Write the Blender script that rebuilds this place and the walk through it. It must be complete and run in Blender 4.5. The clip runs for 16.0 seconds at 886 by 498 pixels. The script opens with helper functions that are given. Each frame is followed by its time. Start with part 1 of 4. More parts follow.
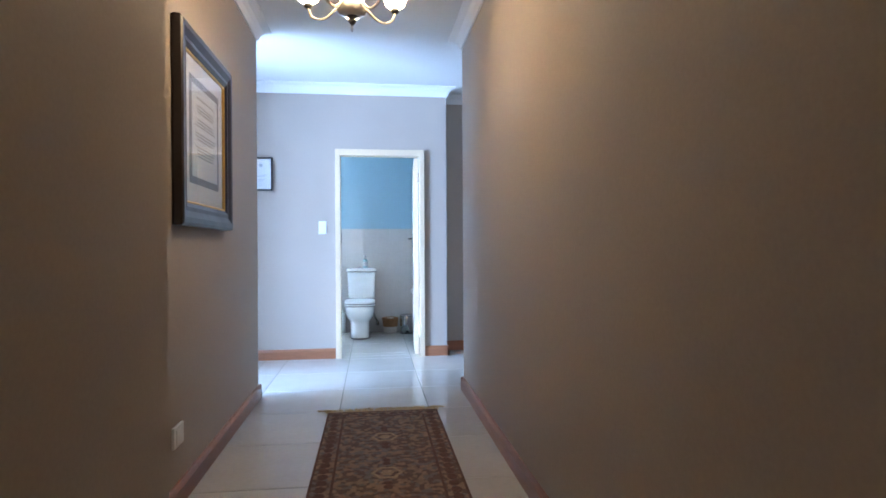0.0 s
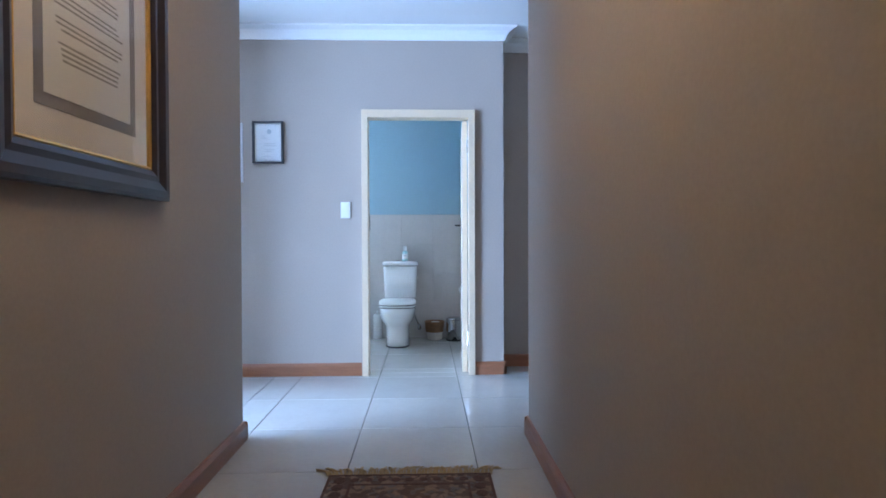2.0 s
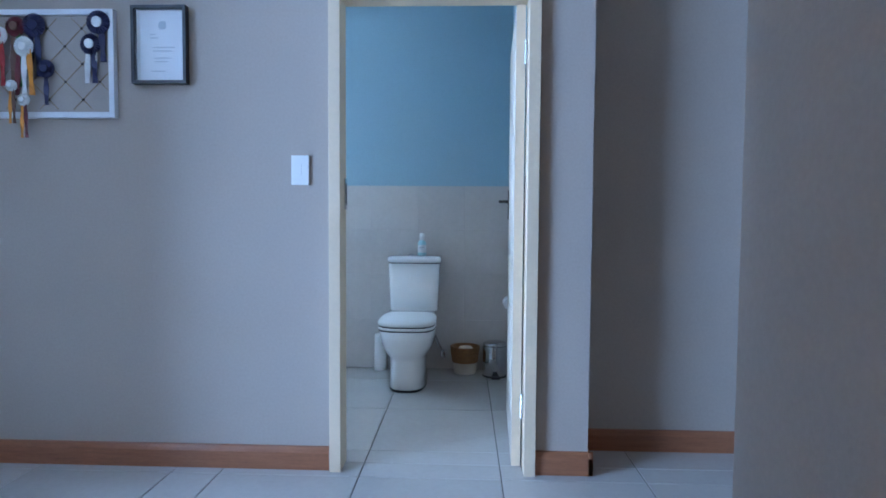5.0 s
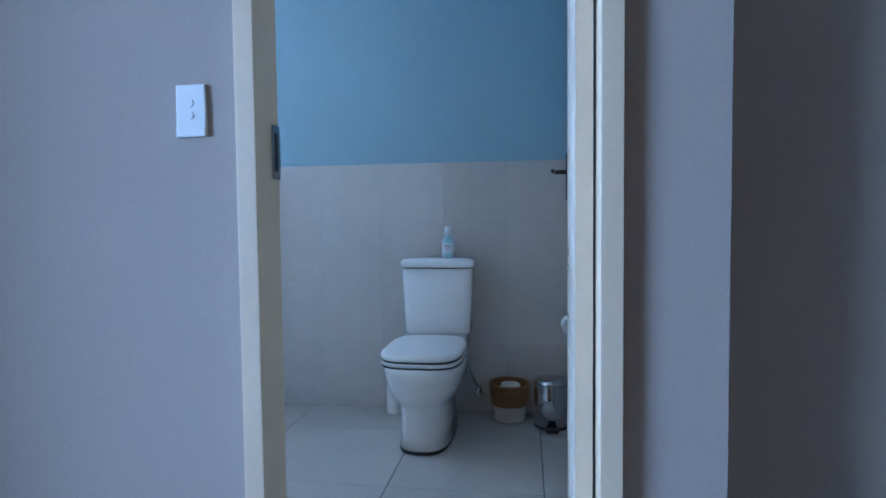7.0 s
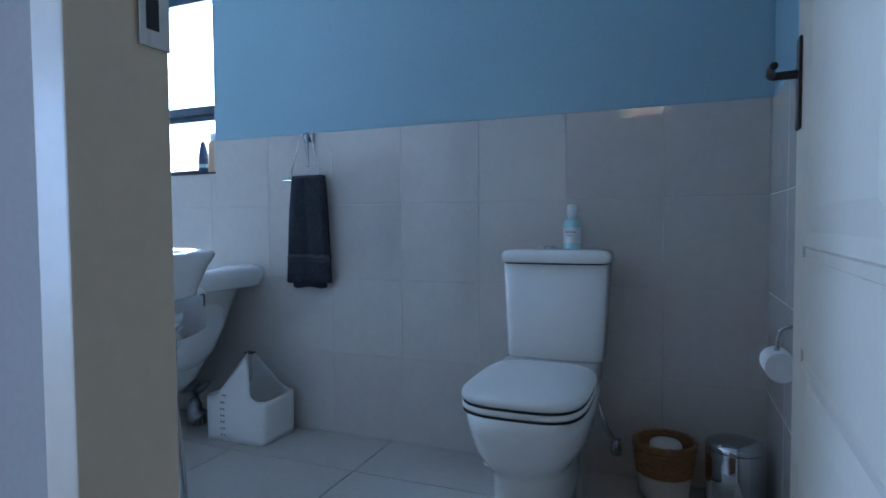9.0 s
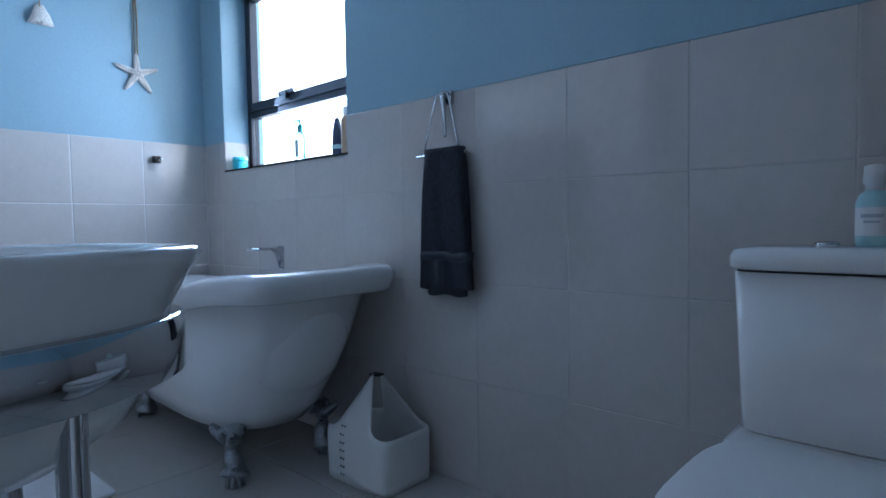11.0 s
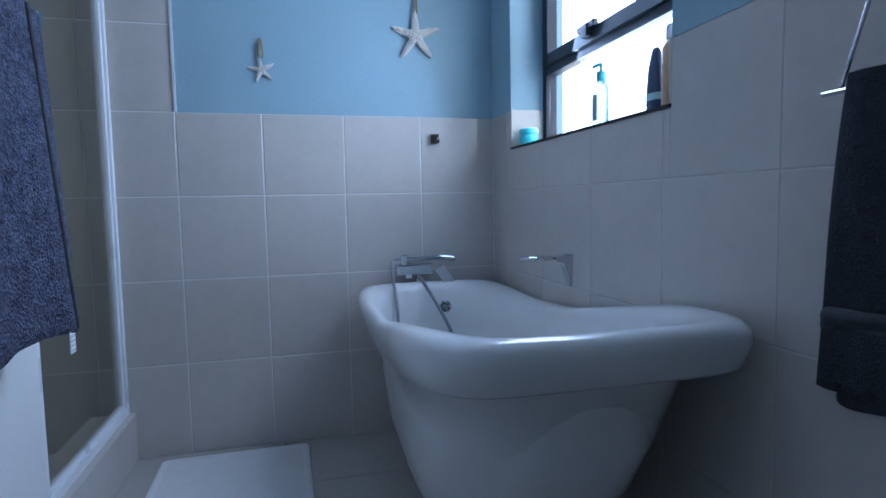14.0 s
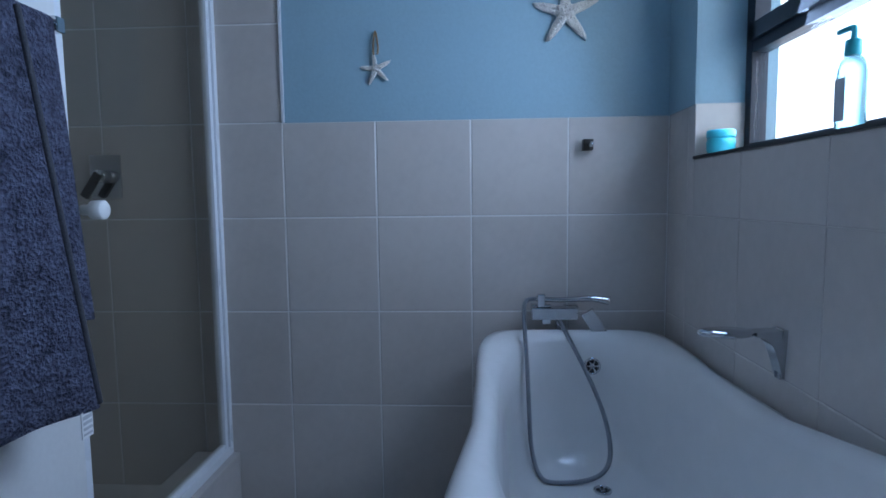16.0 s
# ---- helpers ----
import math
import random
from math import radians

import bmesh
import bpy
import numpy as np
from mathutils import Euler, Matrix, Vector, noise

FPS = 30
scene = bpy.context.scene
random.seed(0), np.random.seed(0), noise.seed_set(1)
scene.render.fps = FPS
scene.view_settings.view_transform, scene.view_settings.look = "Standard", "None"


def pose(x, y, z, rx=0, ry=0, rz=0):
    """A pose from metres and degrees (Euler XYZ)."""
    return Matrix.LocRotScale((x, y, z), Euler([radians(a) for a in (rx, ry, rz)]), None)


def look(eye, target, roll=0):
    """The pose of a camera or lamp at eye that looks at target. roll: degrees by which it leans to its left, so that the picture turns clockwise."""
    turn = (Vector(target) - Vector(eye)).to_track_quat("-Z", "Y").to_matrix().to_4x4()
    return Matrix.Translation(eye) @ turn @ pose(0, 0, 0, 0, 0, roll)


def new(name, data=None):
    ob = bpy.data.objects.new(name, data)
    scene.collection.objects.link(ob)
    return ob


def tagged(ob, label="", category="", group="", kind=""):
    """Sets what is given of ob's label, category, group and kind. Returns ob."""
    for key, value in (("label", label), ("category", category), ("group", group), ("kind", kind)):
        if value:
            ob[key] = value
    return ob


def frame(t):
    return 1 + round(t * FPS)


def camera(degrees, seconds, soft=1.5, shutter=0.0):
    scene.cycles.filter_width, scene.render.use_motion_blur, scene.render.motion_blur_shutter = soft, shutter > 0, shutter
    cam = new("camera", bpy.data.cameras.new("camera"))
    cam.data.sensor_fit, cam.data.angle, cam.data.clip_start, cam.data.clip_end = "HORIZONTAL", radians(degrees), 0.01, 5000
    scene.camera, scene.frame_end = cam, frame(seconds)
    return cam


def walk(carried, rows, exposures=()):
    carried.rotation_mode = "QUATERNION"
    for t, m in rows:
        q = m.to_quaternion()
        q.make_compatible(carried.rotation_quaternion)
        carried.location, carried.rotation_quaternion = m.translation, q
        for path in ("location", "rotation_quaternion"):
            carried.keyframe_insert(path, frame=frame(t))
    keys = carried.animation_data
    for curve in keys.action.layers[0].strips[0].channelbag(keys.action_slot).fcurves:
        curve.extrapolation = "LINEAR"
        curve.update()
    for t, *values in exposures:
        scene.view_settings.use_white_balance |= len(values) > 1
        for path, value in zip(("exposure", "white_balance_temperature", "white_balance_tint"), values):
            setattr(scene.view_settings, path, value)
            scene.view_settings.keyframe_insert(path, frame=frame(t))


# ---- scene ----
cam = camera(75.6, 16.0, soft=1.7)
PATH = [
    (0, (-0.036, -0.575, 1.105), (0.21, 1.41, 1.097), -0.3),
    (0.5, (-0.004, -0.272, 1.087), (0.189, 1.719, 1.081), -0.3),
    (1, (0.034, 0.045, 1.067), (0.167, 2.041, 1.058), -0.3),
    (1.5, (0.057, 0.362, 1.057), (0.15, 2.359, 1.04), -0.2),
    (2, (0.109, 0.701, 1.06), (0.166, 2.7, 1.03), -0.2),
    (2.5, (0.134, 1.051, 1.059), (0.16, 3.05, 1.025), -0.2),
    (3, (0.116, 1.391, 1.079), (0.128, 3.391, 1.027), -0.2),
    (3.5, (0.14, 1.734, 1.082), (0.13, 3.733, 1.019), -0.2),
    (4, (0.156, 2.084, 1.085), (0.121, 4.082, 1.014), -0.1),
    (6.5, (0.253, 3.646, 1.086), (0.047, 5.632, 0.962), -0.0),
    (7, (0.281, 3.893, 1.023), (-0.009, 5.869, 0.93), -0.6),
    (7.5, (0.269, 4.153, 1.008), (-0.093, 6.117, 0.91), -0.4),
    (8, (0.265, 4.365, 0.972), (-0.202, 6.308, 0.886), -0.5),
    (8.5, (0.248, 4.571, 0.95), (-0.359, 6.474, 0.865), -0.5),
    (9, (0.216, 4.771, 0.929), (-0.535, 6.623, 0.845), -0.4),
    (11.5, (-0.094, 5.589, 0.901), (-1.553, 6.954, 0.8), -1.1),
    (12, (-0.196, 5.709, 0.901), (-1.768, 6.94, 0.787), -1.1),
    (12.5, (-0.314, 5.805, 0.915), (-1.998, 6.876, 0.789), -1.1),
    (13, (-0.44, 5.888, 0.943), (-2.225, 6.778, 0.802), -1.1),
    (13.5, (-0.555, 5.978, 0.96), (-2.426, 6.669, 0.81), -1.1),
    (14, (-0.682, 6.086, 0.971), (-2.613, 6.582, 0.816), -1.1),
    (14.5, (-0.813, 6.139, 0.979), (-2.779, 6.474, 0.826), -1.0),
    (15, (-0.932, 6.231, 1.017), (-2.92, 6.388, 0.86), -0.8),
    (15.5, (-1.046, 6.294, 1.048), (-3.04, 6.301, 0.886), -0.7),
    (16, (-1.151, 6.3, 1.081), (-3.141, 6.19, 0.905), -0.7),
]
walk(cam, [(t, look(eye, target, roll)) for t, eye, target, roll in PATH],
     exposures=[(0.0, 2.14, 6200, 10), (1.0, 1.82, 6150, 10), (2.0, 1.68, 6100, 11), (4.0, 1.36, 5950, 10), (6.5, 0.84, 5650, 9), (7.0, 0.78, 5600, 9), (8.0, 0.52, 5600, 9), (9.0, 0.25, 5650, 10), (11.5, -0.42, 5850, 14),
                (12.5, -0.5, 5800, 15), (13.5, -0.56, 5800, 15), (14.5, -0.78, 5800, 15), (16.0, -1.16, 5800, 15)])

# ---- world and light ----
world = bpy.data.worlds.new("world")
scene.world = world
world.use_nodes = True
wn = world.node_tree
sky = wn.nodes.new("ShaderNodeTexSky")
sky.sky_type, sky.sun_disc = "NISHITA", False
sky.sun_elevation, sky.sun_rotation = radians(62), radians(180)
wn.links.new(sky.outputs[0], wn.nodes["Background"].inputs[0])
wn.nodes["Background"].inputs[1].default_value = 0.12


def lamp(name, kind, energy, color, m, **more):
    data = bpy.data.lights.new(name, kind)
    data.energy, data.color = energy, color
    ob = new(name, data)
    ob.matrix_world = m
    for key, value in more.items():
        if key == "size":
            data.shape, data.size, data.size_y = "RECTANGLE", value[0], value[1]
        if key == "radius":
            data.shadow_soft_size = value
        if key == "angle":
            data.angle = value
    return ob


BULB = (1.0, 0.54, 0.22)
lamp("sun", "SUN", 2.0, (1.0, 0.95, 0.88), look((0, -4, 8), (0, 0, 0)), angle=radians(0.5))
lamp("bathroom_window_light", "AREA", 44, (0.50, 0.70, 1.0), look((-2.37, 7.16, 1.66), (-0.9, 5.0, 1.0)), size=(0.92, 0.86))
# daylight reaching the hall from the left, through an opening out of view
lamp("living_window_light", "AREA", 345, (0.38, 0.60, 1.0), look((-4.82, 2.6, 1.35), (0, 4.2, 1.0)), size=(2.6, 2.1))
lamp("chandelier_light", "POINT", 1.05, BULB, pose(-0.12, 2.05, 2.30), radius=0.10)
# added warm fill behind the camera start, with no fixture of its own
lamp("passage_fill_light", "POINT", 0.5, BULB, pose(0.0, -1.7, 2.5), radius=0.10)


# ---- materials ----
def mat(name, color, rough=0.6, metal=0.0, var=0.08, scale=4.0, fine=60.0, bump=0.05, island=False, spec=0.5, coat=0.0, stretch=None):
    m = bpy.data.materials.new(name)
    m.use_nodes = True
    nt = m.node_tree
    b = nt.nodes["Principled BSDF"]
    b.inputs["Roughness"].default_value = rough
    b.inputs["Metallic"].default_value = metal
    b.inputs["Specular IOR Level"].default_value = spec
    b.inputs["Coat Weight"].default_value = coat
    tc = nt.nodes.new("ShaderNodeTexCoord")
    src = tc.outputs["Object"]
    if stretch:
        mp = nt.nodes.new("ShaderNodeMapping")
        mp.inputs["Scale"].default_value = stretch
        nt.links.new(src, mp.inputs[0])
        src = mp.outputs[0]
    n1 = nt.nodes.new("ShaderNodeTexNoise")
    n1.inputs["Scale"].default_value, n1.inputs["Detail"].default_value = scale, 5
    n2 = nt.nodes.new("ShaderNodeTexNoise")
    n2.inputs["Scale"].default_value, n2.inputs["Detail"].default_value = fine, 3
    for n in (n1, n2):
        nt.links.new(src, n.inputs["Vector"])
    add = nt.nodes.new("ShaderNodeMath")
    add.operation = "ADD"
    nt.links.new(n1.outputs[0], add.inputs[0])
    nt.links.new(n2.outputs[0], add.inputs[1])
    last = add.outputs[0]
    if island:
        oi = nt.nodes.new("ShaderNodeObjectInfo")
        ad2 = nt.nodes.new("ShaderNodeMath")
        ad2.operation = "MULTIPLY_ADD"
        ad2.inputs[1].default_value = 0.5
        nt.links.new(oi.outputs["Random"], ad2.inputs[0])
        nt.links.new(last, ad2.inputs[2])
        last = ad2.outputs[0]
    mr = nt.nodes.new("ShaderNodeMapRange")
    mr.inputs["From Min"].default_value, mr.inputs["From Max"].default_value = 0.6, 1.6 if island else 1.4
    mr.inputs["To Min"].default_value, mr.inputs["To Max"].default_value = 1 - var, 1 + var
    nt.links.new(last, mr.inputs[0])
    mix = nt.nodes.new("ShaderNodeMix")
    mix.data_type, mix.blend_type = "RGBA", "MULTIPLY"
    mix.inputs["Factor"].default_value = 1
    mix.inputs["A"].default_value = (*color, 1)
    nt.links.new(mr.outputs[0], mix.inputs["B"])
    nt.links.new(mix.outputs["Result"], b.inputs["Base Color"])
    rr = nt.nodes.new("ShaderNodeMapRange")
    rr.inputs["From Min"].default_value, rr.inputs["From Max"].default_value = 0.3, 0.7
    rr.inputs["To Min"].default_value, rr.inputs["To Max"].default_value = rough * 0.85, min(1, rough * 1.15)
    nt.links.new(n1.outputs[0], rr.inputs[0])
    nt.links.new(rr.outputs[0], b.inputs["Roughness"])
    if bump:
        bp = nt.nodes.new("ShaderNodeBump")
        bp.inputs["Strength"].default_value, bp.inputs["Distance"].default_value = bump, 0.01
        nt.links.new(n2.outputs[0], bp.inputs["Height"])
        nt.links.new(bp.outputs[0], b.inputs["Normal"])
    return m


def wood(name, dark, light, stretch, rough=0.35):
    m = mat(name, light, rough, var=0.25, scale=6, fine=40, bump=0.08, stretch=stretch)
    return m


def glow(name, color, strength):
    m = bpy.data.materials.new(name)
    m.use_nodes = True
    b = m.node_tree.nodes["Principled BSDF"]
    b.inputs["Base Color"].default_value = (*color, 1)
    b.inputs["Emission Color"].default_value = (*color, 1)
    b.inputs["Emission Strength"].default_value = strength
    return m


def clear(name, tint=(1, 1, 1), gloss=0.08, rough=0.02):
    m = bpy.data.materials.new(name)
    m.use_nodes = True
    nt = m.node_tree
    nt.nodes.clear()
    out = nt.nodes.new("ShaderNodeOutputMaterial")
    tr = nt.nodes.new("ShaderNodeBsdfTransparent")
    tr.inputs[0].default_value = (*tint, 1)
    gl = nt.nodes.new("ShaderNodeBsdfGlossy")
    gl.inputs["Roughness"].default_value = rough
    lw = nt.nodes.new("ShaderNodeLayerWeight")
    pw = nt.nodes.new("ShaderNodeMath")
    pw.operation = "POWER"
    pw.inputs[1].default_value = 5
    nt.links.new(lw.outputs["Facing"], pw.inputs[0])
    fr = nt.nodes.new("ShaderNodeMath")
    fr.operation = "MULTIPLY_ADD"
    fr.inputs[1].default_value, fr.inputs[2].default_value = 0.6, 0.03
    nt.links.new(pw.outputs[0], fr.inputs[0])
    mx = nt.nodes.new("ShaderNodeMixShader")
    nt.links.new(fr.outputs[0], mx.inputs[0])
    nt.links.new(tr.outputs[0], mx.inputs[1])
    nt.links.new(gl.outputs[0], mx.inputs[2])
    nt.links.new(mx.outputs[0], out.inputs[0])
    return m


def rug_material():
    m = mat("rug_pile", (0.215, 0.165, 0.14), 0.95, var=0.35, scale=30, fine=240, bump=0.5, spec=0.1)
    nt = m.node_tree
    b = nt.nodes["Principled BSDF"]
    old = b.inputs["Base Color"].links[0].from_socket
    vo = nt.nodes.new("ShaderNodeTexVoronoi")
    vo.inputs["Scale"].default_value = 42
    tc = nt.nodes.new("ShaderNodeTexCoord")
    nt.links.new(tc.outputs["Object"], vo.inputs["Vector"])
    ramp = nt.nodes.new("ShaderNodeValToRGB")
    ramp.color_ramp.interpolation = "CONSTANT"
    e = ramp.color_ramp.elements
    e[0].color, e[1].color, e[1].position = (0.66, 0.58, 0.55, 1), (1.2, 1.08, 0.95, 1), 0.45
    e.new(0.75).color = (0.8, 0.88, 0.98, 1)
    sep = nt.nodes.new("ShaderNodeSeparateColor")
    nt.links.new(vo.outputs["Color"], sep.inputs[0])
    nt.links.new(sep.outputs[0], ramp.inputs[0])
    mix = nt.nodes.new("ShaderNodeMix")
    mix.data_type, mix.blend_type = "RGBA", "MULTIPLY"
    mix.inputs["Factor"].default_value = 1
    nt.links.new(old, mix.inputs["A"])
    nt.links.new(ramp.outputs[0], mix.inputs["B"])
    nt.links.new(mix.outputs["Result"], b.inputs["Base Color"])
    return m


M_WALL = mat("greige_wall_paint", (0.42, 0.362, 0.315), 0.7, var=0.06, scale=1.5, fine=90, bump=0.06, spec=0.18)
M_BLUE = mat("blue_wall_paint", (0.30, 0.45, 0.53), 0.5, var=0.05, scale=1.5, fine=90, bump=0.06, spec=0.3)
M_WHITE = mat("white_wall_paint", (0.74, 0.74, 0.73), 0.55, var=0.04, scale=2, fine=80, bump=0.04)
M_CEIL = mat("ceiling_paint", (0.78, 0.78, 0.77), 0.7, var=0.03, scale=1, fine=70, bump=0.03)
M_GLOSSWHITE = mat("cream_gloss_paint", (0.69, 0.55, 0.39), 0.45, var=0.05, scale=5, fine=50, bump=0.02)
M_LEAF = mat("cream_door_paint", (0.56, 0.49, 0.40), 0.5, var=0.04, scale=5, fine=50, bump=0.02)
M_TILE = mat("wall_tile_glaze", (0.55, 0.515, 0.485), 0.075, var=0.06, scale=9, fine=40, bump=0.015, island=True)
M_GROUT = mat("wall_grout", (0.72, 0.72, 0.71), 0.8, var=0.08, scale=8, fine=150, bump=0.1)
M_GROUTB = mat("beige_wall_grout", (0.55, 0.52, 0.49), 0.8, var=0.08, scale=8, fine=150, bump=0.1)
M_FLOOR = mat("floor_tile_porcelain", (0.47, 0.45, 0.42), 0.15, var=0.06, scale=5, fine=45, bump=0.012, island=True)
M_FGROUT = mat("floor_grout", (0.10, 0.095, 0.09), 0.9, var=0.2, scale=8, fine=150, bump=0.1)
M_WOODY = wood("red_brown_wood", None, (0.26, 0.105, 0.055), (14, 1, 14))
M_WOODX = wood("red_brown_wood_across", None, (0.30, 0.12, 0.06), (1, 14, 14))
M_FRAME = mat("dark_mahogany", (0.022, 0.011, 0.010), 0.33, var=0.15, scale=8, fine=50, bump=0.02)
M_GILT = mat("gilt", (0.65, 0.40, 0.12), 0.35, metal=0.9, var=0.15, scale=20, fine=90)
M_MATBOARD = mat("cream_mat_board", (0.66, 0.60, 0.52), 0.8, var=0.03)
M_GREYBOARD = mat("grey_mat_board", (0.20, 0.18, 0.17), 0.8, var=0.05)
M_PAPER = mat("paper", (0.62, 0.60, 0.56), 0.8, var=0.03)
M_WPAPER = mat("white_paper", (0.78, 0.78, 0.78), 0.8, var=0.03)
M_INK = mat("ink", (0.25, 0.225, 0.205), 0.8, var=0.1)
M_FAINT = mat("faint_ink", (0.50, 0.51, 0.53), 0.8, var=0.1)
M_BLACK = mat("black_lacquer", (0.02, 0.02, 0.024), 0.35, var=0.1)
M_PLASTIC = mat("white_plastic", (0.78, 0.78, 0.76), 0.35, var=0.02)
M_CERAMIC = mat("white_ceramic", (0.80, 0.80, 0.79), 0.09, var=0.02, scale=3, fine=20, bump=0.0, coat=0.4)
M_ENAMEL = mat("white_bath_enamel", (0.74, 0.745, 0.74), 0.18, var=0.03, scale=3, fine=20, bump=0.0, coat=0.2)
M_HOSE = mat("ribbed_metal_hose", (0.28, 0.30, 0.33), 0.35, metal=0.9, var=0.2, scale=40, fine=400, bump=0.6)
M_CHROME = mat("chrome", (0.56, 0.57, 0.59), 0.05, metal=1.0, var=0.05, scale=6, fine=40, bump=0.0)
M_PEWTER = mat("cast_pewter", (0.34, 0.35, 0.37), 0.32, metal=1.0, var=0.3, scale=30, fine=120, bump=0.3)
M_BRONZE = mat("dark_bronze", (0.05, 0.045, 0.04), 0.4, metal=0.8, var=0.2, scale=12, fine=70)
# for dark rubber and trim, also painted shade in gaps and holes
M_RUBBER_SHADE = mat("dark_rubber_and_gap_shade", (0.02, 0.02, 0.022), 0.7, var=0.15)
M_ALU = mat("dark_window_aluminium", (0.022, 0.03, 0.045), 0.4, metal=0.2, var=0.15)
M_WHALU = mat("white_aluminium", (0.75, 0.77, 0.80), 0.3, var=0.04)
M_TOWEL = mat("slate_terry", (0.12, 0.13, 0.19), 1.0, var=0.65, scale=45, fine=150, bump=1.0, spec=0.05)
M_TOWEL.node_tree.nodes["Bump"].inputs["Distance"].default_value = 0.03
M_TOWELD = mat("dark_slate_terry", (0.042, 0.044, 0.055), 1.0, var=0.35, scale=60, fine=260, bump=0.45, spec=0.05)
M_BAND = mat("towel_band", (0.05, 0.053, 0.065), 0.85, var=0.2, scale=40, fine=200, bump=0.3)
M_MAT = mat("white_bath_mat", (0.78, 0.78, 0.79), 1.0, var=0.06, scale=20, fine=260, bump=0.6, spec=0.05)
M_RUG = rug_material()
M_RUGD = mat("rug_border", (0.125, 0.07, 0.058), 0.95, var=0.5, scale=55, fine=240, bump=0.5, spec=0.1)
M_RUGC = mat("rug_medallion", (0.34, 0.25, 0.17), 0.95, var=0.4, scale=55, fine=240, bump=0.5, spec=0.1)
M_FRINGE = mat("rug_fringe", (0.42, 0.30, 0.16), 0.95, var=0.3, scale=40, fine=200, bump=0.5, spec=0.1)
M_STAR = mat("dried_starfish", (0.72, 0.69, 0.64), 0.9, var=0.15, scale=30, fine=140, bump=0.9)
M_ROPE = mat("jute_rope", (0.30, 0.21, 0.12), 0.95, var=0.3, scale=60, fine=200, bump=0.5)
M_WICKER = mat("wicker", (0.30, 0.15, 0.06), 0.7, var=0.4, scale=50, fine=160, bump=0.5)
M_LINEN = mat("basket_linen", (0.62, 0.58, 0.52), 0.95, var=0.1, scale=20, fine=200, bump=0.3)
M_TURQ = mat("turquoise_plastic", (0.06, 0.48, 0.56), 0.35, var=0.05)
M_AQUA = mat("pale_aqua_plastic", (0.42, 0.68, 0.70), 0.3, var=0.05)
M_SOAP = mat("translucent_aqua_plastic", (0.50, 0.84, 0.88), 0.25, var=0.04)
M_SOAP.node_tree.nodes["Principled BSDF"].inputs["Transmission Weight"].default_value = 0.7
M_NAVY = mat("navy_plastic", (0.03, 0.055, 0.12), 0.35, var=0.05)
M_PEACH = mat("peach_plastic", (0.55, 0.36, 0.22), 0.4, var=0.05)
M_LABEL = mat("grey_label", (0.42, 0.46, 0.50), 0.6, var=0.05)
M_FELT = mat("beige_board_fabric", (0.42, 0.37, 0.33), 0.95, var=0.08, scale=20, fine=200, bump=0.3)
M_RIB = {k: mat(k + "_ribbon", c, 0.45, var=0.12, scale=20, fine=90) for k, c in dict(
    navy=(0.02, 0.022, 0.075), white=(0.75, 0.74, 0.72), red=(0.42, 0.03, 0.035), maroon=(0.13, 0.018, 0.025), orange=(0.68, 0.26, 0.03),
    green=(0.05, 0.22, 0.06), blue=(0.03, 0.10, 0.42), yellow=(0.62, 0.48, 0.06), brown=(0.12, 0.05, 0.03)).items()}
M_SHADE = glow("lit_frosted_shade", (1.0, 0.80, 0.52), 6.0)
M_ARM = mat("clear_glass_arm", (0.62, 0.56, 0.48), 0.12, var=0.05, coat=0.5)
M_GLASS = clear("pane_glass")
M_SHGLASS = clear("shower_glass", (0.84, 0.82, 0.77))
M_PICGLASS = clear("picture_glass", (0.97, 0.97, 0.97))
M_OUT = glow("bright_overcast_backdrop", (0.86, 0.94, 1.0), 6.0)


# ---- mesh helpers ----
def put(name, bm, material, smooth=False, parent=None):
    bmesh.ops.recalc_face_normals(bm, faces=bm.faces)
    me = bpy.data.meshes.new(name)
    bm.to_mesh(me)
    bm.free()
    me.materials.append(material)
    if smooth:
        for p in me.polygons:
            p.use_smooth = True
    ob = new(name, me)
    if parent:
        ob.parent = parent
    return ob


def part(name, bm, material, parent, label="", smooth=False):
    ob = put(name, bm, material, smooth, parent)
    if label:
        tagged(ob, label)
    return ob


def thing(name, label, category, group="", at=(0, 0, 0), turn=0):
    ob = new(name)
    ob.matrix_world = pose(*at, 0, 0, turn)
    return tagged(ob, label, category, group)


def box(bm, x0, y0, z0, x1, y1, z1, bevel=0.0):
    r = bmesh.ops.create_cube(bm, size=1)
    for v in r["verts"]:
        v.co = Vector(((x0 + x1) / 2 + v.co.x * (x1 - x0), (y0 + y1) / 2 + v.co.y * (y1 - y0), (z0 + z1) / 2 + v.co.z * (z1 - z0)))
    if bevel:
        edges = list({e for v in r["verts"] for e in v.link_edges})
        bmesh.ops.bevel(bm, geom=edges, offset=bevel, segments=2, affect="EDGES", profile=0.7)
    return bm


def boxes(*rows, bevel=0.0):
    bm = bmesh.new()
    for r in rows:
        box(bm, *r, bevel=bevel)
    return bm


def loft(bm, rings, cap0=True, cap1=True, closed=True):
    vs = [[bm.verts.new(p) for p in ring] for ring in rings]
    n = len(vs[0])
    for a, b in zip(vs, vs[1:]):
        for i in range(n if closed else n - 1):
            j = (i + 1) % n
            bm.faces.new((a[i], a[j], b[j], b[i]))
    if cap0:
        bm.faces.new(vs[0][::-1])
    if cap1:
        bm.faces.new(vs[-1])
    return bm


